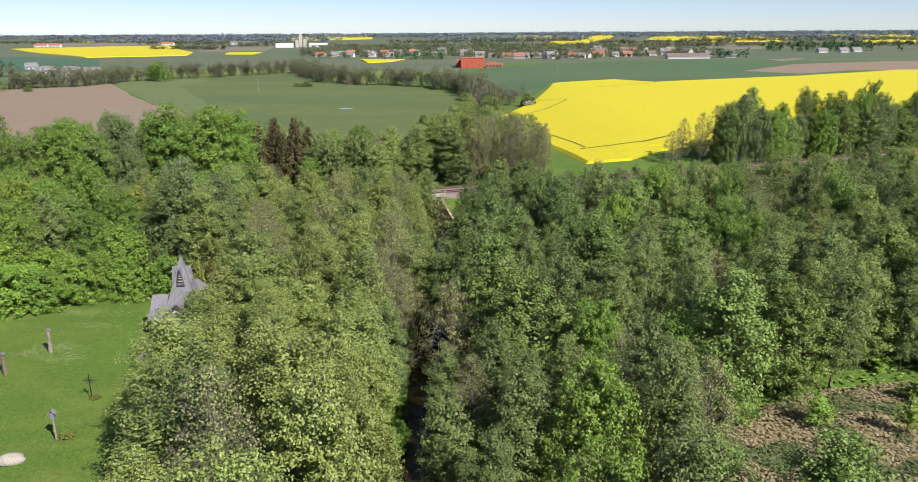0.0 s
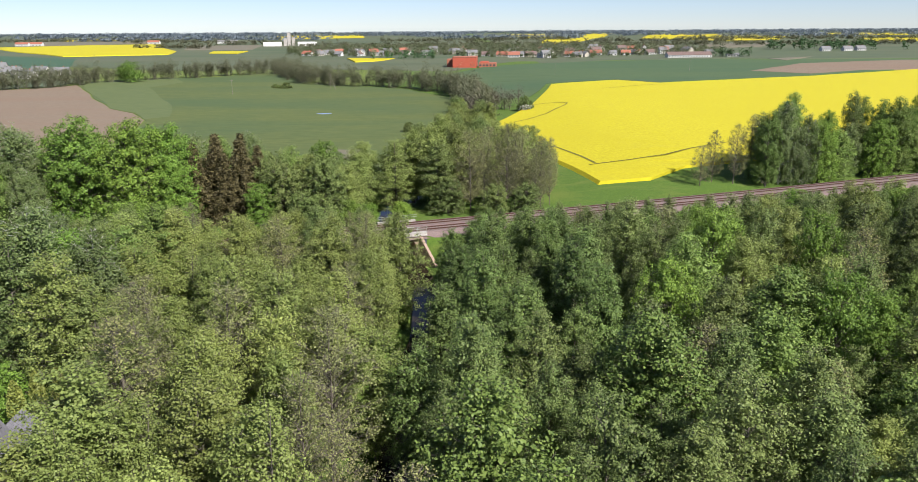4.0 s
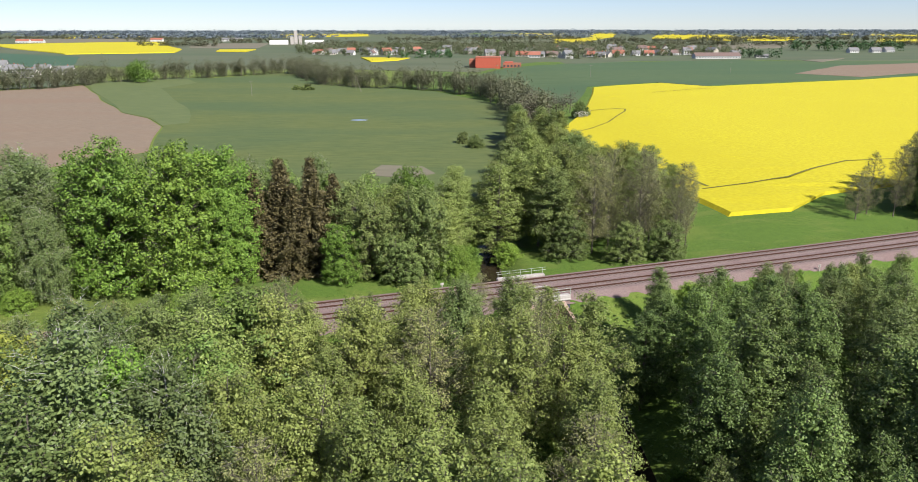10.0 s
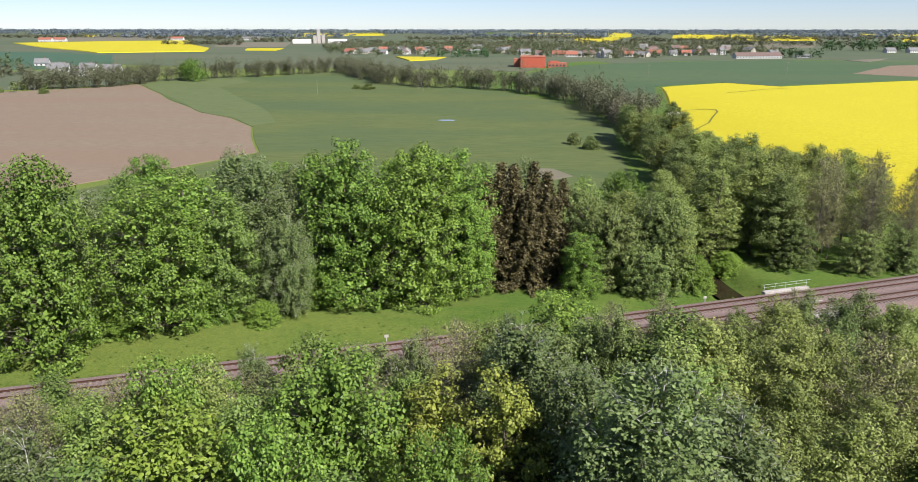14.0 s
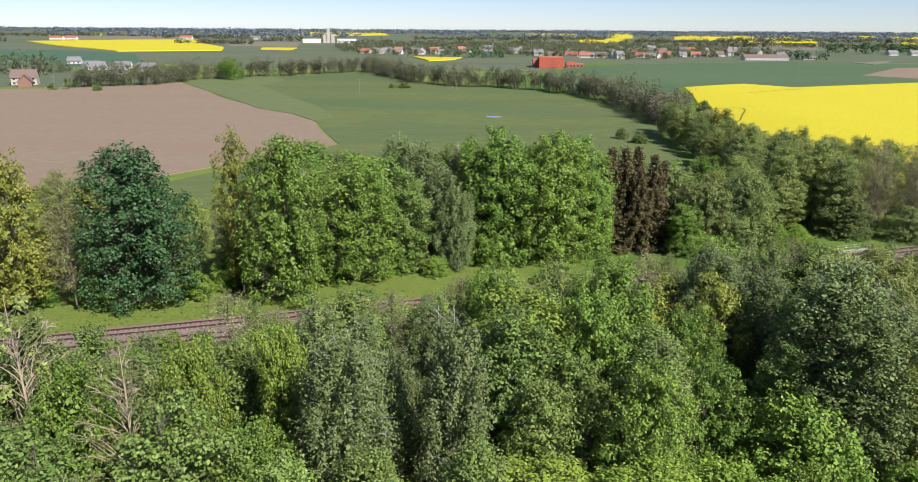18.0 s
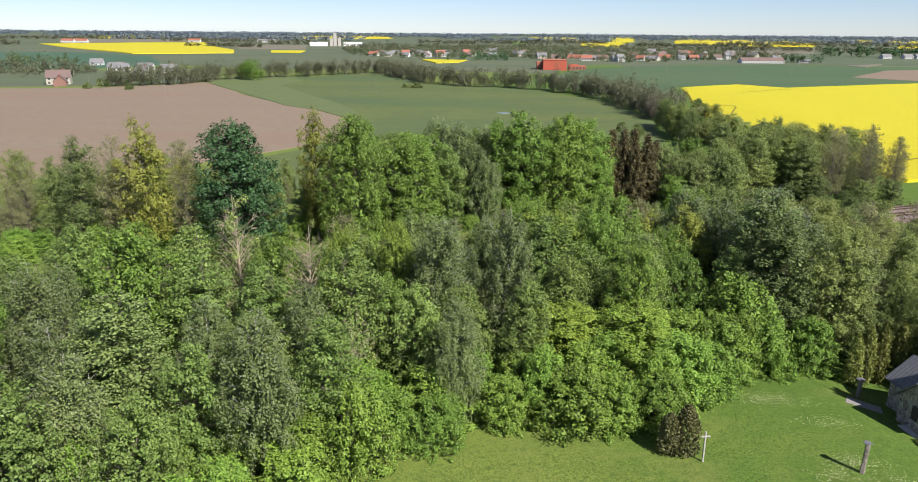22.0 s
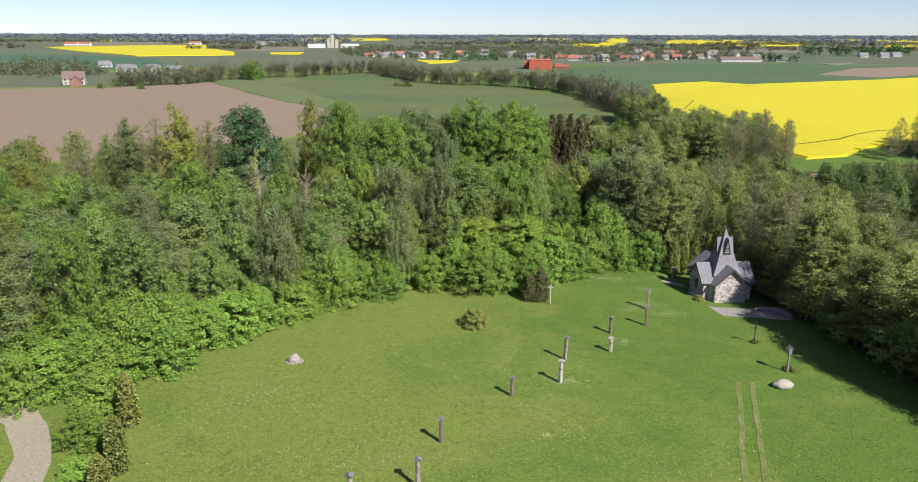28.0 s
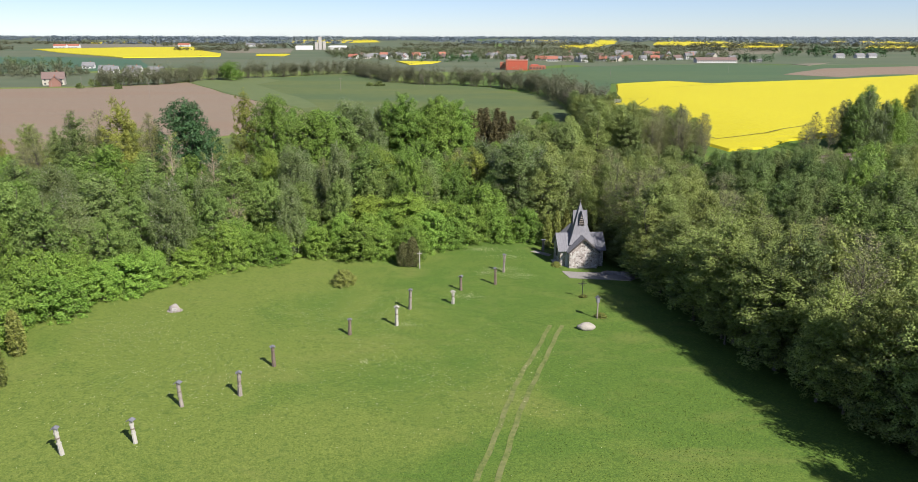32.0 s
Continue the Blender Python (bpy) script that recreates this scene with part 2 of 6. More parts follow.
BROOK = [(20, -2), (60, -4.2), (90, -4.7), (117, -4), (128, -3.2), (140, -3.6), (147, -4.4), (153, -5.4), (164.8, -9.2), (177, -13.1), (185, -14.5), (195, -15.1), (207, -12.4), (213, -9.3), (222, -3), (236, 2), (270, 3), (300, 5), (330, 7)]


def brook_x(y):
    return np.interp(y, [p[0] for p in BROOK], [p[1] for p in BROOK])


RAIL_TOP, WATER_Z = -1.3, -6.7
BRIDGE = (-9.2, 164.8)
BRIDGE_TURN = 18.0


def land(x, y):
    """Height of the ground."""
    x, y = np.asarray(x, float), np.asarray(y, float)
    lawn = -0.13 - 0.0213 * (x + 75) - 0.0132 * (y - 40) - 0.75 * smooth01(-46, -37, x) * smooth01(66, 80, y)
    lawn = np.clip(lawn, -2.8, 0.3)
    low = -4.7 + 0.4 * np.sin(x / 23.0) * np.sin(y / 19.0)
    wood = smooth01(-30, -14, x + 0.27 * (y - 79)) * smooth01(110, 60, y) + smooth01(80, 110, y) * smooth01(-60, -20, x)
    z = lawn + (low - lawn) * np.clip(wood, 0, 1)
    z = np.where(y > 60, z + (-3.8 - z) * smooth01(88, 120, y) * smooth01(-20, -60, x), z)
    far = -5.2 + 3.2 * smooth01(15, 70, x) + 0.0 * y
    far = far + 1.5 * smooth01(450, 900, y) * smooth01(70, 15, x)
    d = (y - rail_y(x)) * math.cos(0.33)
    z = z + (far - z) * smooth01(8, 40, d)
    # embankment under the two tracks
    emb = np.where(np.abs(d) < 5.2, RAIL_TOP - 0.75, RAIL_TOP - 0.75 - 0.62 * (np.abs(d) - 5.2))
    near = smooth01(420, 300, np.abs(x))
    z = np.where(near > 0.5, np.maximum(z, emb), z)
    # the brook's bed, through the bridge
    bx = np.abs(x - brook_x(y))
    cut = WATER_Z - 0.6 + np.clip(bx - 2.3, 0, None) * 0.75
    z = np.where((y > 20) & (y < 330) & (bx < 14) & (np.abs(d) > 6.3), np.minimum(z, np.maximum(cut, WATER_Z - 0.6)), z)
    return z


def gz(x, y):
    return float(land(x, y))


def spread(a, b, step, reach, growth=1.17):
    mid = list(np.arange(a, b + step / 2, step))
    lo, hi, s = [a], [b], step
    while hi[-1] < reach:
        s *= growth
        hi.append(hi[-1] + s)
        lo.append(lo[-1] - s)
    return np.array(lo[:0:-1] + mid + hi[1:])


gx, gy = spread(-190, 130, 1.6, 4600), spread(-60, 270, 1.6, 4600)
X, Y = np.meshgrid(gx, gy)
Z = land(X, Y)
nx, ny = len(gx), len(gy)
i = np.arange(nx * ny).reshape(ny, nx)
quads = np.stack([i[:-1, :-1], i[:-1, 1:], i[1:, 1:], i[1:, :-1]], -1).reshape(-1, 4)
# the opening of the bridge is left free
bridge_axis = ((X - BRIDGE[0]) * math.cos(radians(BRIDGE_TURN)) + (Y - BRIDGE[1]) * math.sin(radians(BRIDGE_TURN)))
across = (-(X - BRIDGE[0]) * math.sin(radians(BRIDGE_TURN)) + (Y - BRIDGE[1]) * math.cos(radians(BRIDGE_TURN)))
hole = ((np.abs(bridge_axis) < 2.2) & (np.abs(across) < 6.8)).reshape(-1)
quads = quads[~hole[quads].any(1)]
me = mesh_of("ground", np.stack([X, Y, Z], -1).reshape(-1, 3).tolist(), quads.tolist(), GRASS, True)
ground = tagged(new("ground", me), "sunlit spring meadow and lawn grass reaching the horizon", "ground", kind="structure")


def inside(poly, x, y):
    x, y = np.asarray(x, float), np.asarray(y, float)
    hit = np.zeros(x.shape, bool)
    for (ax, ay), (bx, by) in zip(poly, poly[1:] + poly[:1]):
        if ay != by:
            hit ^= ((ay > y) != (by > y)) & (x < (bx - ax) * (y - ay) / (by - ay) + ax)
    return hit


def rounded(poly, step):
    """The outline with more points, softly wavering."""
    out = []
    for (ax, ay), (bx, by) in zip(poly, poly[1:] + poly[:1]):
        n = max(1, int(math.hypot(bx - ax, by - ay) / step))
        for k in range(n):
            f = k / n
            px, py = ax + (bx - ax) * f, ay + (by - ay) * f
            w = noise.noise_vector(Vector((px / (6 * step), py / (6 * step), 3.1)))
            out.append((px + w.x * step * 0.25, py + w.y * step * 0.25))
    return out


def field(name, label, poly, height, mat, cell=20.0, step=8.0, category="field"):
    """A sheet of crop, height above the ground, with its edge."""
    bm = bmesh.new()
    ring = [bm.verts.new((x, y, 0)) for x, y in rounded(poly, step)]
    bm.faces.new(ring)
    bmesh.ops.triangulate(bm, faces=bm.faces)
    xs, ys = [v.co.x for v in bm.verts], [v.co.y for v in bm.verts]
    for axis, vals in ((0, xs), (1, ys)):
        for c in np.arange(min(vals) + cell, max(vals), cell):
            co, no = [0, 0, 0], [0, 0, 0]
            co[axis], no[axis] = float(c), 1.0
            bmesh.ops.bisect_plane(bm, geom=bm.verts[:] + bm.edges[:] + bm.faces[:], plane_co=co, plane_no=no)
    for v in bm.verts:
        v.co.z = gz(v.co.x, v.co.y) + height
    middle = sum((v.co.xy for v in bm.verts), Vector((0, 0))) / len(bm.verts)
    edge = [e for e in bm.edges if len(e.link_faces) == 1]
    r = bmesh.ops.extrude_edge_only(bm, edges=edge)
    for v in r["geom"]:
        if isinstance(v, bmesh.types.BMVert):
            v.co.z -= height + 0.3
            away = v.co.xy - middle
            v.co.xy += away.normalized() * min(1.6 * height, 1.2)
    return tagged(part(name, bm, mat), label, category, kind="structure")


TEAL = surface("winter_crop", (0.035, 0.075, 0.045), (0.05, 0.095, 0.055), 0.3, 0.004)
STUBBLE = surface("pale_stubble", (0.11, 0.098, 0.068), (0.155, 0.14, 0.10), 0.3, 0.004, stretch=(0.3, 1.5, 1))
field("ploughed_field", "bare brown ploughed field with faint furrows", [(-172, 225), (-120, 300), (-140, 360), (-157, 388), (-178, 409), (-276, 569), (-287, 544), (-325, 513), (-420, 490), (-700, 420), (-600, 200), (-300, 170)], 0.15, SOIL)
field("green_field", "green field of young crop beyond the railway belt", [(-119, 300), (-139, 360), (-156, 388), (-177, 409), (-275, 569), (-278, 602), (-265, 633), (-208, 635), (-164, 700), (-130, 640), (-106, 571), (-61, 540), (-32, 520), (-11, 474), (6, 431), (3, 350), (-2, 328), (-7, 290), (-18, 215), (-40, 205), (-120, 200), (-160, 225)], 0.15, FIELD_GREEN)
field("rape_field", "bright yellow rape field in full bloom", [(36, 214), (50, 216), (62, 226), (90, 236), (160, 236), (260, 240), (700, 300), (700, 620), (375, 640), (259, 570), (131, 512), (109, 540), (61, 508), (45, 430), (37, 393), (24, 334), (12, 322), (20, 290), (27, 268), (33, 235)], 0.8, RAPE)
field("far_green_field", "wide green field before the village", [(60, 520), (110, 552), (131, 524), (262, 584), (375, 655), (700, 700), (900, 860), (520, 840), (330, 840), (275, 862), (138, 820), (70, 775), (25, 760), (-20, 620), (-5, 540), (20, 450), (40, 440)], 0.3, FIELD_FAR, 40)
MEADOW_FAR = surface("far_meadow", (0.052, 0.075, 0.040), (0.085, 0.10, 0.055), 0.02, 0.0035, 0.95, third=(0.10, 0.098, 0.062), stretch=(0.35, 1.2, 1))
field("far_meadow", "muted grey-green patchwork of distant meadows", [(-1400, 700), (-420, 715), (-395, 790), (-260, 720), (-150, 740), (-20, 700), (10, 800), (75, 800), (140, 850), (290, 880), (340, 860), (530, 860), (920, 880), (1500, 800), (4300, 2500), (4300, 4450), (-4300, 4450), (-4300, 2300)], 0.2, MEADOW_FAR, 220, 150)
field("far_meadow", "muted meadow round the farmhouse", [(-900, 420), (-700, 430), (-424, 498), (-330, 524), (-292, 556), (-284, 600), (-300, 640), (-400, 700), (-560, 680), (-900, 760)], 0.2, MEADOW_FAR, 100, 40)
for poly in (
    [(-997, 1613), (-862, 1795), (-722, 1876), (-618, 1600), (-478, 1300), (-428, 1141), (-560, 1087), (-726, 1282)],
    [(-1395, 2685), (-1284, 3039), (-1153, 2725), (-1233, 2384)], [(-405, 1275), (-347, 1280), (-332, 1172), (-384, 1194)],
    [(-851, 3564), (-486, 3921), (-359, 2856), (-614, 2535)], [(-140, 965), (-82, 955), (-92, 891), (-118, 865)],
    [(218, 3538), (469, 3587), (312, 2547), (224, 2535)], [(880, 3440), (1112, 2792), (1055, 2426), (803, 1908), (636, 1829), (526, 2172)],
    [(1630, 3370), (1928, 3233), (1530, 2598), (1399, 2835)], [(250, 2139), (350, 2239), (678, 3887), (803, 3914), (465, 2454), (241, 1631), (165, 1578)],
    [(1158, 2163), (1500, 2183), (1200, 1651), (890, 1691)]):
    field("far_rape_field", "distant yellow strip of rape in bloom", poly, 1.3, RAPE, 150, 60)
field("brown_field", "bare brown field beside the rape", [(241, 640), (334, 754), (464, 810), (640, 800), (480, 672), (330, 640), (270, 600)], 0.5, SOIL, 60)
field("stubble_field", "pale strip of stubble", [(346, 862), (413, 904), (345, 815)], 0.6, STUBBLE, 60)
field("stubble_field", "pale field behind the village", [(495, 1563), (724, 1726), (519, 1314), (367, 1194)], 0.6, STUBBLE, 100, 40)
field("stubble_field", "pale field behind the brook belt", [(-602, 1705), (-440, 1721), (-371, 1375), (-486, 1366)], 0.6, STUBBLE, 100, 40)
field("stubble_field", "pale far strip of stubble", [(-1281, 2321), (-989, 2480), (-810, 2012), (-990, 1782)], 0.6, STUBBLE, 100, 40)
field("winter_crop_field", "blue-green winter crop field", [(-662, 1120), (-560, 1045), (-493, 994), (-400, 791), (-430, 713), (-566, 690), (-900, 800), (-900, 1100)], 0.6, TEAL, 100, 30)
PALE_CROP = surface("thin_pale_crop", (0.062, 0.088, 0.031), (0.112, 0.130, 0.049), 0.5, 0.03, turn=28, stretch=(0.35, 1.6, 1))
field("thin_crop_strip", "paler strip of thin young crop beside the ploughed soil", [(-141, 364), (-157, 391), (-178, 412), (-274, 571), (-276, 600), (-262, 624), (-225, 626), (-205, 590), (-212, 545), (-180, 480), (-150, 420), (-132, 372)], 0.17, PALE_CROP, 20, 7)


# ---------- railway ----------
def strip(name, label, offs, dz, mat, xa, xb, step=3.0, category="", kind="structure"):
    """A band that follows the railway; offs are (distance across, height) pairs."""
    vs, fs = [], []
    xs = np.arange(xa, xb + 0.1, step)
    n = len(offs)
    for x in xs:
        a = rail_turn(x)
        for o, h in offs:
            vs.append((x - math.sin(a) * o, rail_y(x) + math.cos(a) * o, RAIL_TOP + h + dz))
    for k in range(len(xs) - 1):
        for q in range(n - 1):
            fs.append((k * n + q, (k + 1) * n + q, (k + 1) * n + q + 1, k * n + q + 1))
    ob = new(name, mesh_of(name, vs, fs, mat))
    return tagged(ob, label, category or name, kind=kind)


strip("ballast_bed", "pinkish grey crushed stone ballast under two tracks", [(-5.6, -1.05), (-4.0, -0.26), (-0.7, -0.22), (0.0, -0.32), (0.7, -0.22), (4.0, -0.26), (5.6, -1.05)], 0, BALLAST, -300, 180, 1.5, "ballast")


def rail_mesh(o):
    """One rail with foot, web and head along the line."""
    prof = [(-0.07, -0.17), (-0.07, -0.15), (-0.012, -0.13), (-0.012, -0.05), (-0.036, -0.04), (-0.036, 0.0), (0.036, 0.0), (0.036, -0.04), (0.012, -0.05), (0.012, -0.13), (0.07, -0.15), (0.07, -0.17)]
    vs, fs = [], []
    xs = np.arange(-300, 180, 3.0)
    n = len(prof)
    for x in xs:
        a = rail_turn(x)
        for p, h in prof:
            vs.append((x - math.sin(a) * (o + p), rail_y(x) + math.cos(a) * (o + p), RAIL_TOP + h))
    for k in range(len(xs) - 1):
        for q in range(n):
            r = (q + 1) % n
            fs.append((k * n + q, (k + 1) * n + q, (k + 1) * n + r, k * n + r))
    return mesh_of("rail", vs, fs, RUST)


def sleeper_mesh():
    bm = bmesh.new()
    for s in (-1, 1):
        box(bm, (0, s * 0.85, -0.06), (0.26, 1.0, 0.2), 0, 0.03)
    box(bm, (0, 0, -0.09), (0.2, 0.8, 0.12))
    return finish(bm, "sleeper", SLEEPER)


sleeper = sleeper_mesh()
tracks = []
for o in (-2.05, 2.05):
    tr = thing("railway_track", "rusty rails on pale concrete sleepers", "railway track", group="parallel railway tracks")
    for s in (-0.76, 0.76):
        part("rail", rail_mesh(o + s), None, tr)
    tracks.append((o, tr))


# ---------- trees ----------
def tube(verts, faces, pts, radii, sides=6):
    """A tapered tube along pts, appended to lists."""
    base = len(verts)
    pts, n = np.asarray(pts, float), len(pts)
    d = np.empty_like(pts)
    d[1:-1] = pts[2:] - pts[:-2]
    d[0], d[-1] = pts[1] - pts[0], pts[-1] - pts[-2]
    d /= np.linalg.norm(d, axis=1)[:, None] + 1e-9
    ref = np.where(np.abs(d[:, 2:]) > 0.9, (0.3, 0.9, 0.1), (0.0, 0.0, 1.0))
    u = np.stack([d[:, 1] * ref[:, 2] - d[:, 2] * ref[:, 1], d[:, 2] * ref[:, 0] - d[:, 0] * ref[:, 2], d[:, 0] * ref[:, 1] - d[:, 1] * ref[:, 0]], 1)
    u /= np.linalg.norm(u, axis=1)[:, None] + 1e-9
    w = np.stack([d[:, 1] * u[:, 2] - d[:, 2] * u[:, 1], d[:, 2] * u[:, 0] - d[:, 0] * u[:, 2], d[:, 0] * u[:, 1] - d[:, 1] * u[:, 0]], 1)
    a = 2 * math.pi * np.arange(sides) / sides
    r = np.asarray(radii, float)[:, None, None]
    ring = pts[:, None, :] + r * (np.cos(a)[None, :, None] * u[:, None, :] + np.sin(a)[None, :, None] * w[:, None, :])
    verts.extend(map(tuple, ring.reshape(-1, 3).tolist()))
    for k in range(n - 1):
        for s in range(sides):
            e, f = base + k * sides + s, base + k * sides + (s + 1) % sides
            faces.append((e, f, f + sides, e + sides))


def leaves(g, centres, size, flat=0.35, droop=0.0, out=None):
    """Leaf sprays: one folded diamond at each centre, turned outwards."""
    n = len(centres)
    nrm = g.normal(size=(n, 3))
    if out is None:
        nrm[:, 2] = np.abs(nrm[:, 2])
    else:
        nrm = 0.4 * nrm + out
    nrm[:, 2] += flat
    nrm /= np.linalg.norm(nrm, axis=1)[:, None]
    t = g.normal(size=(n, 3))
    t[:, 2] -= droop
    t -= nrm * (t * nrm).sum(1)[:, None]
    t /= np.linalg.norm(t, axis=1)[:, None] + 1e-9
    b = np.cross(nrm, t)
    s = (size * g.uniform(0.6, 1.35, n))[:, None]
    c = np.asarray(centres)
    fold = nrm * s * 0.18
    quad = np.stack([c - t * s * 0.62, c + b * s * 0.42 + fold, c + t * s * 0.62, c - b * s * 0.42 + fold], 1)
    return quad.reshape(-1, 3), np.arange(4 * n).reshape(n, 4)


def quad_mesh(name, verts, quads, mat):
    """A mesh of four-sided faces from arrays."""
    verts, quads = np.asarray(verts, np.float32), np.asarray(quads, np.int32)
    me = bpy.data.meshes.new(name)
    me.vertices.add(len(verts))
    me.vertices.foreach_set("co", verts.ravel())
    me.loops.add(4 * len(quads))
    me.loops.foreach_set("vertex_index", quads.ravel())
    me.polygons.add(len(quads))
    me.polygons.foreach_set("loop_start", np.arange(0, 4 * len(quads), 4, dtype=np.int32))
    me.materials.append(mat)
    me.update(calc_edges=True)
    return me


def girth(shape, h):
    """Half width of a crown at height h, 0 at its foot and 1 at its tip."""
    h = np.asarray(h, float)
    if shape == "cone":
        return np.sqrt(np.clip(1.02 - h ** 2.6, 0, 1)) * np.clip(0.55 + 2.6 * h, 0, 1)
    if shape == "oval":
        return np.clip(np.sin(np.pi * np.clip(0.2 + 0.775 * h, 0, 1)), 0, 1) ** 0.55
    if shape == "bush":
        return np.sqrt(np.clip(1 - (0.98 * h) ** 2.2, 0.01, 1))
    return np.clip(1 - np.abs((h - 0.38) / 0.645) ** 2.5, 0.01, 1) ** 0.5


def broad_tree(seed, height, width, leaf_mat, bark, count, size, low=0.2, sprays=200, shape="oval", trunk_r=0.16, lump=0.55, long=1.0, hang=0.0, stems=1, twigs=2, slim=1.0, uneven=0.28, bare=0.0, dense=True):
    """A tapered trunk with limbs and twigs, and a crown of many small leaf sprays that fill an uneven outline. Returns the two meshes."""
    g = np.random.default_rng(seed)
    tv, tf = [], []
    k = np.linspace(0, 1, 9)
    trunks = []
    for st in range(stems):
        lean = g.normal(0, 0.025 if stems == 1 else 0.14, 2)
        hgt = height * (0.96 if st == 0 else g.uniform(0.7, 0.9))
        wob = np.cumsum(g.normal(0, 0.05, (9, 2)), 0) * height / 14
        tr = np.stack([lean[0] * hgt * k + wob[:, 0], lean[1] * hgt * k + wob[:, 1], hgt * k - 0.3 * (1 - k)], 1)
        tube(tv, tf, tr, trunk_r * (1 - 0.92 * k) * (1.35 - 0.35 * np.minimum(1, k * 8)) + 0.006, 7)
        trunks.append(tr)
    # lobes make the outline uneven
    lobes = g.normal(size=(9, 3)) * (1, 1, 0.8)
    lobes /= np.linalg.norm(lobes, axis=1)[:, None]
    gain = g.uniform(-1, 1, 9)
    hub = np.array([0, 0, (low + 0.45 * (1 - low)) * height])

    def swell(p):
        d = (p - hub) / (0.5 * width, 0.5 * width, 0.5 * height)
        d /= np.linalg.norm(d) + 1e-6
        return 1 + uneven * float((gain * np.exp(-5.0 * (1 - lobes @ d))).sum())

    spots, n, tries, gap = np.zeros((sprays, 3)), 0, 0, 0.74 * lump
    while n < sprays and tries < 30 * sprays:
        tries += 1
        h = g.uniform(0, 1)
        r = float(girth(shape, h))
        if g.uniform() > r + 0.12:
            continue
        az = g.uniform(0, 2 * math.pi)
        q = g.uniform(0.72, 1.0) if g.uniform() < 0.72 else g.uniform(0.15, 0.7)
        rad = max(0.1, 0.53 * width * r * q - 0.2 * lump)
        z = (low + (1 - low) * h) * height - 0.3 * lump
        p = np.array([math.cos(az) * rad, math.sin(az) * rad, z])
        w = swell(p)
        p = hub + (p - hub) * (w, w, 0.5 + 0.5 * w)
        p[2] = max(p[2], 0.3)
        if n and ((spots[:n] - p) ** 2).sum(1).min() < gap * gap:
            continue
        spots[n] = p
        n += 1
    spots = spots[:n]
    rc = lump * g.uniform(0.65, 1.25, n)
    heads = np.zeros((n, 3))
    for i, p in enumerate(spots):
        tr = trunks[int(np.argmin([np.hypot(*(np.array([np.interp(p[2], t[:, 2], t[:, a]) for a in (0, 1)]) - p[:2])) for t in trunks]))]
        reach = math.hypot(p[0], p[1])
        z0 = max(0.12 * height if low > 0.1 else 0.3, p[2] - (0.35 + 0.5 * g.uniform()) * reach - 0.4)
        z0 = min(z0, 0.95 * tr[-1, 2])
        o = np.array([np.interp(z0, tr[:, 2], tr[:, 0]), np.interp(z0, tr[:, 2], tr[:, 1]), z0])
        s = np.linspace(0, 1, 5)[:, None]
        br = o + (p - o) * s + np.array([0, 0, 0.10 * reach]) * np.sin(math.pi * s)
        br[1:-1] += g.normal(0, 0.03 * reach + 0.01, (3, 3))
        rb = max(0.016, trunk_r * 0.3 * (1 - 0.75 * z0 / height)) * slim * (1 if i % 3 == 0 else 0.6)
        tube(tv, tf, br, rb * np.array([1, 0.75, 0.5, 0.32, 0.12]), 4)
        d = p - br[-2]
        heads[i] = d / (np.linalg.norm(d) + 1e-6)
        for w in range(twigs):
            dd = heads[i] * 0.9 + g.normal(0, 0.6, 3)
            dd *= rc[i] * g.uniform(0.8, 1.5) / np.linalg.norm(dd)
            a = br[3] + (br[4] - br[3]) * g.uniform(0, 1)
            tube(tv, tf, np.stack([a, a + dd * 0.5 + (0, 0, 0.03), a + dd]), [0.014 * slim, 0.01 * slim, 0.004], 3)
    alive = np.flatnonzero(g.uniform(size=n) >= bare)
    wt = rc[alive] ** 2
    pick = alive[g.choice(len(alive), count, p=wt / wt.sum())]
    off = g.normal(0, 1, (count, 3))
    off /= np.linalg.norm(off, axis=1)[:, None]
    near = off.copy()
    off *= (g.uniform(0, 1, count) ** 0.42 * rc[pick])[:, None]
    off += heads[pick] * ((off * heads[pick]).sum(1) * (long - 1))[:, None]
    off[:, 2] = np.where(off[:, 2] < 0, off[:, 2] * 0.75, off[:, 2])
    c = spots[pick] + off
    if hang:
        c[:, 2] -= hang * g.uniform(0, 1, count) ** 1.5
        c[:, :2] -= 0.25 * off[:, :2]
    c[:, 2] = np.maximum(c[:, 2], 0.1 + 0.2 * g.uniform(size=count))
    far = (c - hub) / (0.5 * width, 0.5 * width, 0.5 * height)
    far /= np.linalg.norm(far, axis=1)[:, None] + 0.3
    lv, lf = leaves(g, c, size, 0.42, 2.0 * min(1, hang), 0.55 * near + 0.4 * far)
    # broad inner leaves close the crown
    deep = g.integers(0, n, count // 5) if bare == 0 and dense else []
    if len(deep):
        c = hub + (spots[deep] - hub) * (g.uniform(0.25, 0.72, (len(deep), 1)) * (1, 1, 0) + (0, 0, 0.86)) + g.normal(0, 0.3 * lump, (len(deep), 3))
        c[:, 2] = np.maximum(c[:, 2], 0.3)
        iv, jf = leaves(g, c, 1.8 * size, 0.2)
        lf = np.concatenate([lf, jf + len(lv)])
        lv = np.concatenate([lv, iv])
    return quad_mesh("trunk", tv, tf, bark), quad_mesh("crown", lv, lf, leaf_mat)


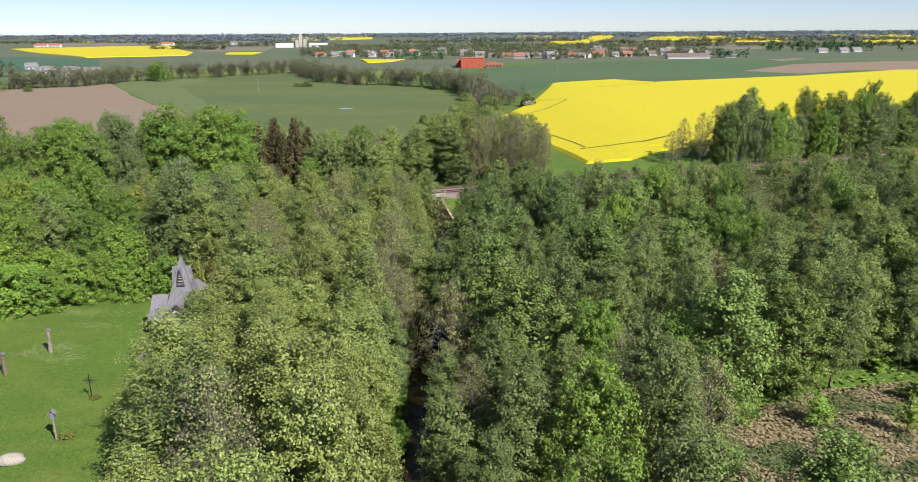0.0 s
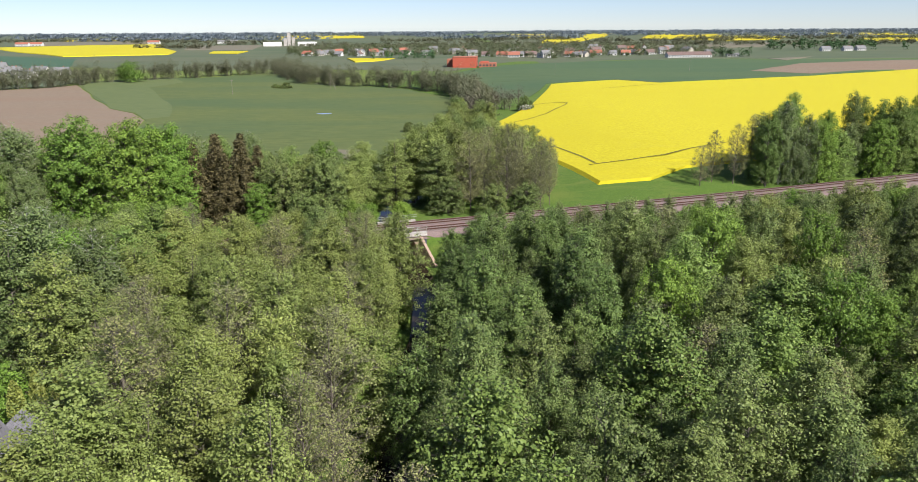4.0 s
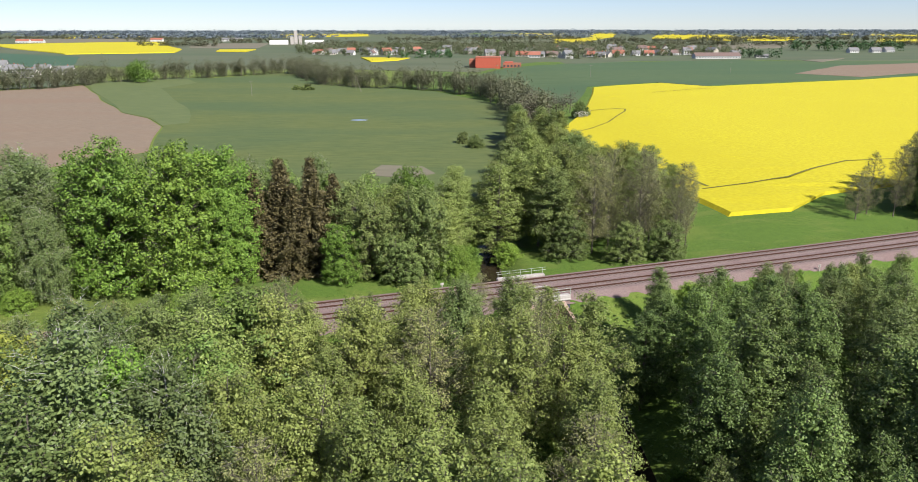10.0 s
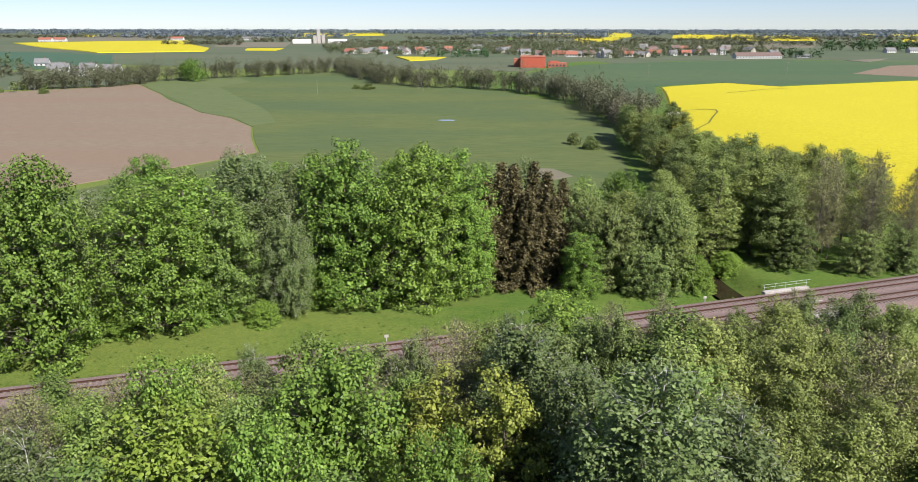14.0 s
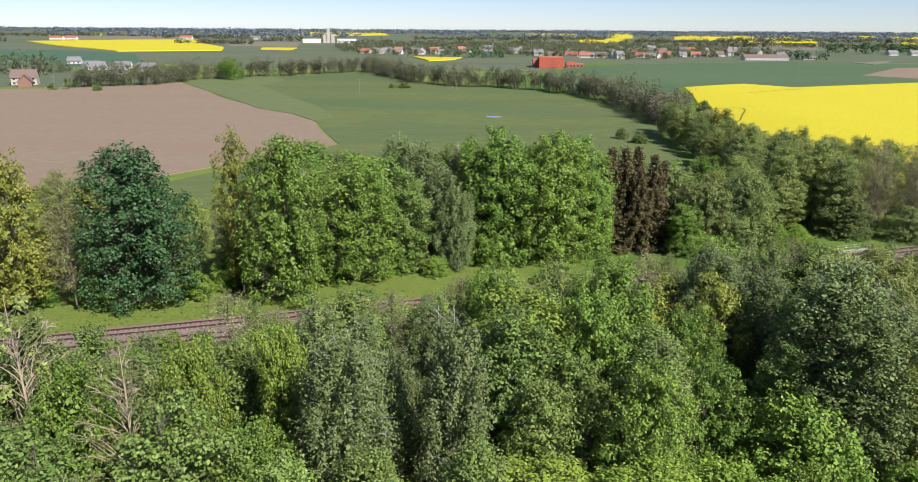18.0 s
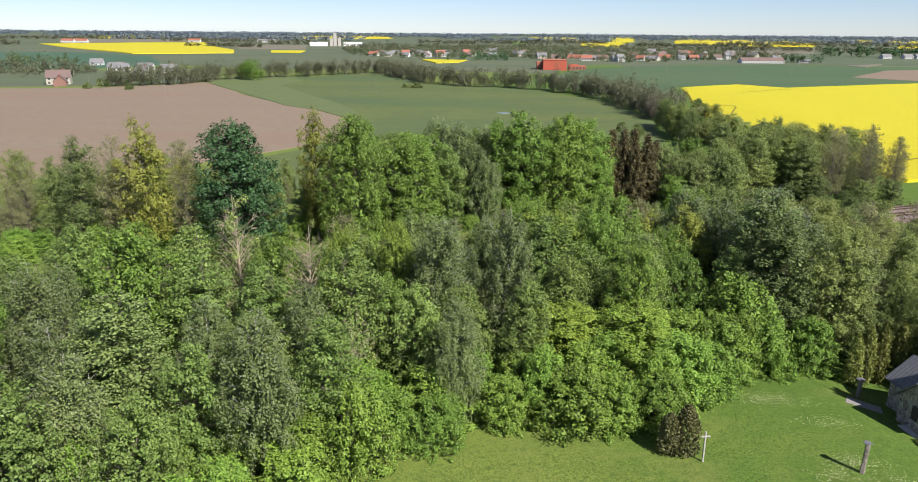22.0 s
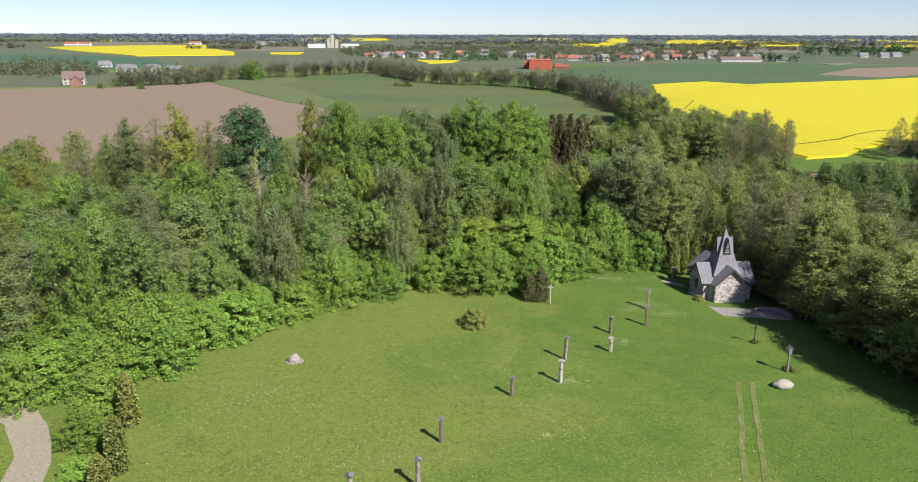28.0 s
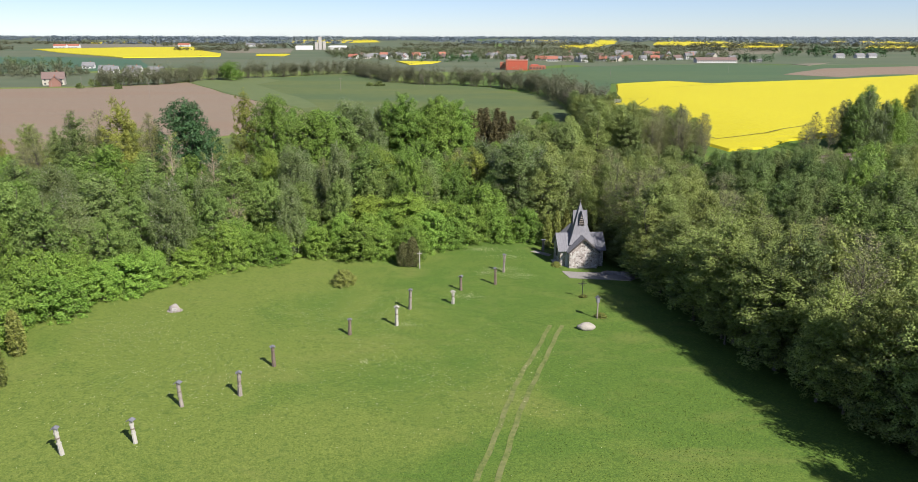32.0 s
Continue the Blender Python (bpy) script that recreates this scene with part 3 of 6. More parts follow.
def spruce(seed, height, width, leaf_mat, count, size):
    g = np.random.default_rng(seed)
    tv, tf, c = [], [], []
    k = np.linspace(0, 1, 6)
    tube(tv, tf, np.stack([0 * k, 0 * k, height * k - 0.3], 1), 0.2 * (1.02 - k), 7)
    whorls = int(height * 1.9)
    for w in range(whorls):
        f = 0.08 + 0.9 * w / whorls
        r = 0.5 * width * (1 - f) ** 0.82 * g.uniform(0.7, 1.15) + 0.12
        for q in range(6):
            az = q * math.pi / 3 + w * 1.1 + g.uniform(-0.3, 0.3)
            rr = r * g.uniform(0.75, 1.15)
            s = np.linspace(0, 1, 4)
            br = np.stack([math.cos(az) * rr * s, math.sin(az) * rr * s, height * f - 0.35 * rr * s + 0.12 * rr * s * s], 1)
            tube(tv, tf, br, [0.04, 0.03, 0.02, 0.008], 3)
            c.append((br, rr))
    wts = np.array([r + 0.2 for _, r in c])
    pick = g.choice(len(c), count, p=wts / wts.sum())
    e = g.uniform(0.15, 1, count)
    pts = np.array([[np.interp(a, [0, 1 / 3, 2 / 3, 1], c[p][0][:, b]) for b in range(3)] for p, a in zip(pick, e)])
    pts += g.normal(0, 0.16, (count, 3))
    pts[:, 2] -= np.abs(g.normal(0, 0.22, count))
    lv, lf = leaves(g, pts, size, 0.1, 1.0)
    return quad_mesh("trunk", tv, tf, BARK), quad_mesh("crown", lv, lf, leaf_mat)


def column_tree(seed, height, width, leaf_mat, count, size):
    g = np.random.default_rng(seed)
    tv, tf = [], []
    k = np.linspace(0, 1, 5)
    tube(tv, tf, np.stack([0 * k, 0 * k, height * 0.95 * k - 0.2], 1), 0.09 * (1.05 - k), 6)
    h = g.uniform(0, 1, count) ** 0.85
    r = 0.5 * width * np.sqrt(np.clip(1 - (h * 1.02) ** 2.6, 0.02, 1)) * (0.55 + 0.45 * np.minimum(1, h * 7))
    az = g.uniform(0, 6.283, count)
    rr = r * g.uniform(0.55, 1.08, count) * (1 + 0.1 * np.sin(az * 5 + h * 9))
    c = np.stack([np.cos(az) * rr, np.sin(az) * rr, h * height + 0.05], 1)
    lv, lf = leaves(g, c, size, 0.0, -1.0)
    return quad_mesh("trunk", tv, tf, BARK), quad_mesh("crown", lv, lf, leaf_mat)


KINDS = {}


def kind_of_tree(key, name, label, category, group, makes):
    KINDS[key] = (name, label, category, group, makes)


def plant(key, x, y, height, width=None, which=None, label="", sink=0.0):
    """Sets one tree of a kind on the ground, scaled to its height and width."""
    name, lab, cat, grp, makes = KINDS[key]
    (tm, cm), h0, w0 = makes[int(rng.integers(len(makes))) if which is None else which]
    sz = height / h0
    sx = sz * rng.uniform(0.9, 1.12) if width is None else width / w0
    ob = new(name)
    ob.empty_display_size = 0.3
    ob.matrix_basis = pose(x, y, gz(x, y) - 0.05 - sink, 0, 0, rng.uniform(0, 360)) @ Matrix.Diagonal((sx, sx, sz, 1))
    tagged(ob, label or lab, cat, grp)
    part("trunk", tm, None, ob)
    part("crown", cm, None, ob)
    return ob


kind_of_tree("alder", "alder_tree", "slender alder tree with sparse olive-green spring leaves", "tree", "alder trees of the brook wood",
             [(broad_tree(11 + k, 15, 6.0, LEAF_ALDER, BARK, 13900, 0.146, 0.14, 270, ("oval", "oval", "cone")[k % 3], 0.14, 0.5, 1.5, twigs=3, uneven=0.34), 15, 6.0) for k in range(5)])
kind_of_tree("late_alder", "late_alder_tree", "alder still nearly bare, with brownish twigs and few leaves", "tree", "late alder trees",
             [(broad_tree(16 + k, 14, 5.6, LEAF_LATE, BARK, 5300, 0.125, 0.2, 210, ("oval", "cone")[k], 0.12, 0.5, 1.6, twigs=6, slim=1.3, uneven=0.4, dense=False), 14, 5.6) for k in range(2)])
kind_of_tree("ash", "ash_tree", "tall ash tree with thin greyish spring foliage", "tree", "ash trees of the brook wood",
             [(broad_tree(21 + k, 15, 5.6, LEAF_ASH, BARK, 12700, 0.146, 0.16, 240, "cone" if k % 2 else "oval", 0.14, 0.52, 1.4, twigs=3, uneven=0.38), 15, 5.6) for k in range(4)])
kind_of_tree("dark_alder", "dark_alder_tree", "alder beside the brook, dark green leaves with shade in their colour", "tree", "dark alders by the brook",
             [(broad_tree(131 + k, 15, 6.4, LEAF_DARK, BARK, 14000, 0.16, 0.1, 270, "oval", 0.14, 0.52, 1.4, twigs=3, uneven=0.38), 15, 6.4) for k in range(2)])
kind_of_tree("aspen", "aspen_tree", "aspen with mid-green spring leaves", "tree", "aspen trees",
             [(broad_tree(26 + k, 14, 6.5, LEAF_ASPEN, BARK, 13200, 0.168, 0.1, 250, "oval", 0.15, 0.56, 1.25, twigs=2, uneven=0.34), 14, 6.5) for k in range(3)])
kind_of_tree("willow", "willow_tree", "rounded grey-green willow near the brook", "tree", "willows by the brook",
             [(broad_tree(36 + k, 13, 9, LEAF_WILLOW, BARK, 13900, 0.200, 0.04, 290, "round", 0.2, 0.62, 1.3, 0.25, 2, uneven=0.36), 13, 9) for k in range(2)])
kind_of_tree("birch", "birch_tree", "white-stemmed birch with drooping grey-green twigs", "tree", "birch trees",
             [(broad_tree(31 + k, 16, 7.0, LEAF_BIRCH, BARK_WHITE, 18900, 0.151, 0.08, 260, "oval", 0.12, 0.55, 1.3, 1.3, twigs=2, slim=0.9, uneven=0.36), 16, 7.0) for k in range(3)])
kind_of_tree("maple", "maple_tree", "broad maple with dense fresh green leaves", "tree", "maple trees",
             [(broad_tree(41 + k, 17, 11, LEAF_MAPLE, BARK, 18900, 0.221, 0.05, 360, "round", 0.28, 0.72, 1.1, uneven=0.36), 17, 11) for k in range(4)])
kind_of_tree("fresh_maple", "fresh_maple_tree", "broad maple with bright yellow-green young leaves", "tree", "bright young-leaved maples",
             [(broad_tree(46, 17, 11, LEAF_FRESH, BARK, 18900, 0.222, 0.05, 360, "round", 0.28, 0.72, 1.1, uneven=0.36), 17, 11)])
kind_of_tree("oak", "oak_tree", "dense dark green oak", "tree", "oak trees",
             [(broad_tree(51 + k, 18, 12, LEAF_OAK, BARK, 17200, 0.253, 0.05, 330, "round", 0.32, 0.85, 1.2, uneven=0.4), 18, 12) for k in range(2)])
kind_of_tree("yellow", "young_maple_tree", "slim maple with yellowish young leaves", "tree", "yellowish young maples",
             [(broad_tree(61 + k, 15, 7, LEAF_YELLOW, BARK, 8600, 0.200, 0.1, 200, "oval", 0.16, 0.6, 1.2, uneven=0.4), 15, 7) for k in range(2)])
kind_of_tree("bush", "hazel_bush", "leafy bright green bush at the wood's edge", "bush", "bushes along the wood's edge",
             [(broad_tree(71 + k, 6.5, 6.5, LEAF_BUSH, BARK, 10200, 0.168, 0.02, 220, "bush", 0.08, 0.46, 1.35, stems=3, uneven=0.36), 6.5, 6.5) for k in range(4)])
kind_of_tree("spruce", "spruce_tree", "brownish spruce with hanging branches", "tree", "brown spruces behind the railway",
             [(spruce(81 + k, 18, 8.5, LEAF_SPRUCE, 16000, 0.24), 18, 6.5) for k in range(2)])
kind_of_tree("spruce_green", "dark_spruce", "dark green spruce towering over the group", "tree", "dark spruces",
             [(spruce(85, 18, 6.5, LEAF_OAK, 12000, 0.24), 18, 6.5)])
kind_of_tree("dead", "withered_tree", "half-dead pale tree with bare branches", "tree", "withered trees",
             [(broad_tree(91 + k, 13, 6, LEAF_ALDER, BARK_DEAD, 900, 0.17, 0.3, 90, "oval", 0.17, 0.5, 1.5, twigs=5, slim=1.7, uneven=0.5, bare=0.75), 13, 6) for k in range(2)])
kind_of_tree("thuja", "thuja", "columnar clipped yellow-green thuja", "shrub", "columnar thujas",
             [(column_tree(95 + k, 5, 1.5, LEAF_THUJA, 2600, 0.16), 5, 1.5) for k in range(2)])

LAWN = [(-140, 18), (-124, 38), (-114, 46), (-107, 52), (-101.5, 62), (-94.5, 71), (-89.5, 74.5), (-81, 78), (-76, 83), (-66, 81), (-63, 82), (-56, 92.5), (-47, 95.5), (-39, 97), (-30, 93), (-28.5, 80), (-27.5, 60), (-22, 42), (-14, 20), (0, -60), (-140, -60)]
REED = [(21, 46), (23, 54), (26.5, 64), (33, 70), (40, 73), (52, 75), (62, 72), (62, 38), (40, 30), (26, 34)]


def scatter(poly, gap, seed, keep=None):
    """Points no nearer to one another than gap inside an outline."""
    g = np.random.default_rng(seed)
    xs, ys = [p[0] for p in poly], [p[1] for p in poly]
    n = int((max(xs) - min(xs)) * (max(ys) - min(ys)) / gap ** 2 * 9)
    cand = np.stack([g.uniform(min(xs), max(xs), n), g.uniform(min(ys), max(ys), n)], 1)
    cand = cand[inside(poly, cand[:, 0], cand[:, 1])]
    out = np.zeros((0, 2))
    for c in cand:
        if (keep is None or keep(*c)) and (len(out) == 0 or ((out - c) ** 2).sum(1).min() > gap * gap):
            out = np.vstack([out, c])
    return out


BANK = [(-8, 158), (-8, 148), (-3, 138), (2, 140), (3, 160)]


def free(x, y, verge=9.0, bank=3.4):
    return (not inside(BANK, x, y)) and (not inside(LAWN, x, y)) and (not inside(REED, x, y)) and abs(y - rail_y(x)) > verge and abs(x - float(brook_x(y))) > bank


# the brook wood, left and right of the water
# trees south of y = 20 are unseen, added to shade the lawn's edge
for x, y in scatter([(-26.5, 88), (-26.5, 62), (-19, 30), (-9, -4), (-3, -6), (-4, 158), (-30, 149), (-42, 142), (-42, 106), (-29, 97)], 4.6, 1, lambda x, y: free(x, y, 9, 3.3 if y > 98 else 2.4)):
    d = rail_y(x) - y
    tall = min(rng.uniform(12.5, 17) + (2.0 if y < 60 and x > -18 else 0), (0.42 * d + 5.0) * rng.uniform(0.85, 1.05))
    if x < -19 and 55 < y < 86:
        tall = min(tall, 14)
    plant("bush" if tall < 7 else "alder" if rng.uniform() < (0.9 if y < 70 else 0.68) else "late_alder" if rng.uniform() < 0.45 else "ash", x, y, tall * (0.75 if tall < 7 else 1), None if tall > 7 else 4.5)
for x, y in scatter([(-3, -6), (40, -6), (60, 20), (100, 60), (135, 195), (60, 180), (-4, 158)], 4.8, 2, lambda x, y: free(x, y, 9, 3.3 if y > 98 else 2.4)):
    r = rng.uniform()
    d = rail_y(x) - y
    tall = min(rng.uniform(11, 17), (0.24 * d + 4.4 + 1.8 * max(0, 1 - x / 30)) * rng.uniform(0.85, 1.05))
    if tall < 8.0:
        if rng.uniform() < 0.6:
            plant("bush", x, y, max(2.0, tall * 0.75), rng.uniform(3, 5.5))
        continue
    if x < 18 and y > 92 and rng.uniform() < 0.75:
        plant("dark_alder", x, y, tall)
        continue
    plant("late_alder" if r < 0.06 else "ash" if r < 0.6 or (x < 28 and r < 0.78) else "alder" if r < 0.8 else "aspen" if r < 0.94 else "maple", x, y, tall, None if r < 0.94 else rng.uniform(6, 9))
# low growth on the banks and along the shaded edge of the lawn
for y in np.arange(40, 143, 4.6):
    for s in (-1, 1):
        if rng.uniform() < 0.5:
            plant("bush", float(brook_x(y)) + s * rng.uniform(2.8, 4.4), y + rng.uniform(-1.5, 1.5), rng.uniform(2, 3.6), rng.uniform(2.5, 4), label="leafy bush overhanging the brook")
for x, y in scatter([(-30, 92), (-28, 80), (-27, 60), (-21.5, 42), (-13, 20), (-9, 20), (-17, 42), (-23, 60), (-24, 90)], 3.8, 14):
    plant("ash", x, y, rng.uniform(5, 9), rng.uniform(4.5, 6.5), label="low ash at the shaded edge of the brook wood")
for at in ((-26.4, 75.5, 12.5, 8), (-25.5, 66, 12.5, 8), (-24.8, 79.5, 15.5, 8.5), (-25, 58, 12.5, 8.5), (-26.5, 90, 14, 8), (-22.5, 50, 12.5, 9), (-20.5, 43, 12, 9), (-17.5, 35, 12, 9), (-14.5, 27, 12, 9)):
    plant("alder", *at, label="alder overhanging the edge of the lawn")
# wood between lawn and railway
SPECIAL = [("birch", -44.5, 109.5, 20.5, 11.5), ("dead", -105.7, 95.5, 19.5, 6.5), ("dead", -98, 93, 17, 5.5), ("maple", -62.7, 116, 17.6, 10.5), ("fresh_maple", -72, 110.5, 16.2, 11.5),
           ("yellow", -51.8, 118, 15, 6), ("maple", -113.6, 87, 17, 9.5), ("fresh_maple", -71.5, 92, 8.6, 10.5), ("fresh_maple", -64.2, 91.5, 9.2, 10.5), ("bush", -51, 100.5, 9.8, 10), ("bush", -43, 98.5, 6.5, 6),
           ("birch", -50.5, 124, 17, 9), ("birch", -85, 95.5, 17, 7.5), ("birch", -77, 98, 18.5, 6.5), ("birch", -39, 112, 17, 9), ("bush", -58, 96, 7, 8), ("fresh_maple", -95, 96.5, 16.2, 5.2), ("fresh_maple", -90, 99.5, 16.2, 5.2), ("dead", -92, 84, 10, 4), ("dead", -118, 117, 12, 4)]
for s in SPECIAL:
    plant(*s)


def clear(x, y, more=(), gap=4.6):
    return all(math.hypot(x - s[1], y - s[2]) > gap * (0.8 if s[0] == "dead" else 1) for s in (*SPECIAL, *more))


for x, y in scatter([(-42, 148), (-34, 100), (-54, 97), (-75, 87), (-96, 75), (-112, 56), (-135, 42), (-190, 36), (-215, 96), (-120, 122)], 5.0, 3, lambda x, y: free(x, y, 9.5) and clear(x, y)):
    r = rng.uniform()
    tall = 10.5 + 4.0 * min(1, max(0, (rail_y(x) - y - 10) / 18)) if y > 100 else 13.0
    tall = min(tall, 0.4 * (rail_y(x) - y) + 1.8 + 4.0 * float(smooth01(-98, -82, x)))
    if tall < 6:
        plant("bush", x, y, max(2.5, tall * 0.9), 5)
        continue
    plant("late_alder" if tall < 10 and r < 0.3 and y > 105 else "aspen" if r < 0.42 else "birch" if r < 0.66 else "maple" if r < 0.86 else "ash" if r < 0.97 else "yellow", x, y, tall * rng.uniform(0.82, 1.18), None if r < 0.66 else rng.uniform(6, 8.5))
for x, y in scatter([(-98, 126), (-40, 145), (-34, 130), (-70, 119), (-98, 112)], 3.7, 24, lambda x, y: free(x, y, 10) and clear(x, y, (), 3.5)):
    r = rng.uniform()
    tall = (0.42 * (rail_y(x) - y) + (5.2 if x > -68 else 4.0)) * rng.uniform(0.8, 1.08)
    plant("late_alder" if r < 0.4 else "alder" if r < 0.75 else "ash" if r < 0.9 else "birch", x, y, min(tall, 16), rng.uniform(4.2, 6))
for x, y in scatter([(-42, 100), (-42, 96.5), (-47, 96), (-56, 93), (-63, 82.5), (-66, 81.5), (-76, 83.5), (-95, 71.5), (-108, 52), (-126, 39), (-140, 45), (-115, 63), (-98, 79), (-76, 93)], 3.5, 4, lambda x, y: free(x, y) and clear(x, y, (), 3.5)):
    plant("bush", x, y, rng.uniform(4.5, 7.5), rng.uniform(5, 8))
# belt behind the railway
BELT = [("maple", -71, 171, 21.8, 14.0), ("maple", -61.3, 172, 22.4, 14.3), ("birch", -84, 174, 21.3, 11.6), ("birch", -77, 177, 20.7, 11.6), ("maple", -93.5, 160.5, 19.0, 13.4), ("maple", -91, 168, 18.4, 14.1),
        ("oak", -122.5, 150, 23.6, 16.2), ("maple", -102.3, 152, 23.6, 12.9), ("yellow", -109.5, 154, 23.6, 7.2), ("yellow", -137, 145, 22.6, 8.5), ("late_alder", -131, 147, 20, 6.0), ("late_alder", -142, 144, 21, 6.0), ("ash", -150, 148, 20, 8),
        ("birch", -88, 180, 21.8, 12.6), ("maple", -57, 178, 20.7, 13.0), ("willow", -33.5, 177, 13.4, 10.5), ("willow", -25.5, 178.5, 14.6, 9.5), ("willow", -37, 183, 14.6, 9.5),
        ("spruce", -51.5, 178.5, 17.6, 8.2), ("spruce", -47.5, 180, 19.2, 8.8), ("spruce", -42.6, 179, 18.1, 8.6), ("spruce", -49, 185, 18.9, 8.3), ("spruce", -44, 185.5, 18.9, 8.2), ("spruce", -45.2, 177.5, 15.5, 7.7), ("spruce", -39.8, 182.5, 16.5, 7.7),
        ("alder", -13, 194, 18.5, 9.8), ("alder", -5, 196, 18.5, 8.6), ("late_alder", 4, 191, 17.9, 6.4), ("late_alder", 12, 190.5, 19.0, 6.9), ("late_alder", 19.5, 192, 16.2, 6.0), ("bush", -60, 172, 6.0, 6.3), ("bush", -74, 170, 5.5, 6.3),
        ("late_alder", 8, 197, 18, 6.3), ("alder", -9, 201, 18, 9), ("late_alder", 16, 199, 17, 6.3), ("alder", 1, 204, 18, 9), ("willow", -1, 188.5, 8, 8), ("willow", 9, 186, 7, 7), ("willow", 16, 187, 7, 7), ("birch", -80, 171, 17, 9), ("maple", -73, 178, 20, 13.4), ("aspen", -95, 176, 19, 11), ("maple", -62, 182, 19, 13.4), ("birch", -54, 186, 18, 9), ("alder", -22, 184, 12, 7.5), ("alder", -21, 191, 14, 8), ("willow", -27, 188, 13, 9), ("alder", -30, 184.5, 14, 8), ("alder", -20, 199, 15, 8), ("willow", -29, 175, 8, 8), ("bush", -20.5, 177.5, 5.5, 6), ("maple", -37.5, 174, 9, 7.0), ("bush", -18.0, 186, 4.5, 5.5), ("bush", -11.2, 189, 4.0, 5), ("bush", -19, 195, 5, 6), ("bush", -17.8, 180.5, 3.2, 4), ("late_alder", 14, 194, 17, 4.2), ("late_alder", 22, 196, 15.5, 4.2), ("late_alder", 18, 189.5, 15, 3.8), ("late_alder", 7, 193, 16.5, 4.2), ("ash", -3, 191, 16, 8)]
for s in BELT:
    plant(*s)
for x, y in scatter([(-235, 112), (-150, 146), (-60, 170), (-20, 184), (-24, 194), (-70, 198), (-130, 190), (-250, 155)], 5.6, 5, lambda x, y: free(x, y, 14) and clear(x, y, BELT, 4.6)):
    r = rng.uniform()
    if x < -108:
        plant("alder" if r < 0.4 else "late_alder" if r < 0.6 else "ash" if r < 0.85 else "yellow", x, y, rng.uniform(8, 12.5) if x > -140 else rng.uniform(9, 17))
    else:
        plant("maple" if r < 0.4 else "birch" if r < 0.7 else "aspen", x, y, rng.uniform(14.5, 19))
for x, y in scatter([(-240, 105), (-150, 139), (-80, 163), (-82, 167), (-152, 145), (-242, 115)], 4.0, 15, lambda x, y: free(x, y, 13.5) and clear(x, y, BELT, 3.5)):
    plant("bush", x, y, rng.uniform(3, 5.5), rng.uniform(4, 7))
# alders along the brook behind the railway
for x, y in scatter([(-10, 190), (21, 188), (24, 206), (13, 240), (13, 335), (1, 335), (-3, 262), (-13, 208)], 5.4, 6, lambda x, y: free(x, y, 15, 3.0) and clear(x, y, BELT, 5.0)):
    plant("alder" if rng.uniform() < 0.7 else "ash", x, y, rng.uniform(13, 17.5) * (1 if y < 250 else 0.8), rng.uniform(6.5, 8.5))
# group beside the rape
for at in ((61, 211, 10, 5), (65, 214, 13, 5), (70, 213, 15, 5.5), (76, 219, 16, 6)):
    plant("late_alder", *at, label="thin olive alder in young leaf beside the rape")
plant("spruce_green", 83, 217, 20.5, 7)
for x, y in scatter([(76, 210), (130, 219), (220, 250), (220, 270), (125, 240), (80, 224)], 4.5, 8, lambda x, y: free(x, y, 14)):
    r = rng.uniform()
    plant("birch" if r < 0.25 else "aspen" if r < 0.6 else "maple" if r < 0.8 else "ash", x, y, rng.uniform(12, 21), rng.uniform(6, 9))


# ---------- brook and bridge ----------
def ribbon(pts, width, z, name, mat):
    vs, fs = [], []
    for k, (x, y) in enumerate(pts):
        a, b = pts[max(0, k - 1)], pts[min(len(pts) - 1, k + 1)]
        dx, dy = b[0] - a[0], b[1] - a[1]
        n = math.hypot(dx, dy)
        for s in (-1, -0.33, 0.33, 1):
            px, py = x - dy / n * width * s, y + dx / n * width * s
            vs.append((px, py, z(px, py)))
    for k in range(len(pts) - 1):
        for q in range(3):
            fs.append((k * 4 + q, (k + 1) * 4 + q, (k + 1) * 4 + q + 1, k * 4 + q + 1))
    return mesh_of(name, vs, fs, mat)


course = [(float(brook_x(y)), y) for y in np.arange(22, 217, 3.0)]
tagged(new("water", ribbon(course, 2.1, lambda x, y: WATER_Z, "water", WATER)), "dark still brook water between wooded banks", "water", kind="structure")
bed = ribbon(course, 2.6, lambda x, y: WATER_Z - 0.45, "brook_bed", EARTH)
tagged(new("brook_bed", bed), "dark muddy bed of the brook", "ground", kind="structure")


def arch_wall(half, low, high, r, spring, y0, y1):
    """A solid with a round-headed opening, from y0 to y1."""
    bm = bmesh.new()
    n = 14
    inner = [(-r, low)] + [(-r * math.cos(math.pi * k / n), spring + r * math.sin(math.pi * k / n)) for k in range(n + 1)] + [(r, low)]
    outer = [(-half, low)] + [(-half + 2 * half * k / n, high) for k in range(n + 1)] + [(half, low)]
    rows = []
    for ring in (inner, outer):
        for y in (y0, y1):
            rows.append([bm.verts.new((x, y, z)) for x, z in ring])
    i0, i1, o0, o1 = rows
    for k in range(len(inner) - 1):
        bm.faces.new((i0[k], i0[k + 1], o0[k + 1], o0[k]))
        bm.faces.new((i1[k], o1[k], o1[k + 1], i1[k + 1]))
        bm.faces.new((i0[k], i1[k], i1[k + 1], i0[k + 1]))
        bm.faces.new((o0[k], o0[k + 1], o1[k + 1], o1[k]))
    return bm


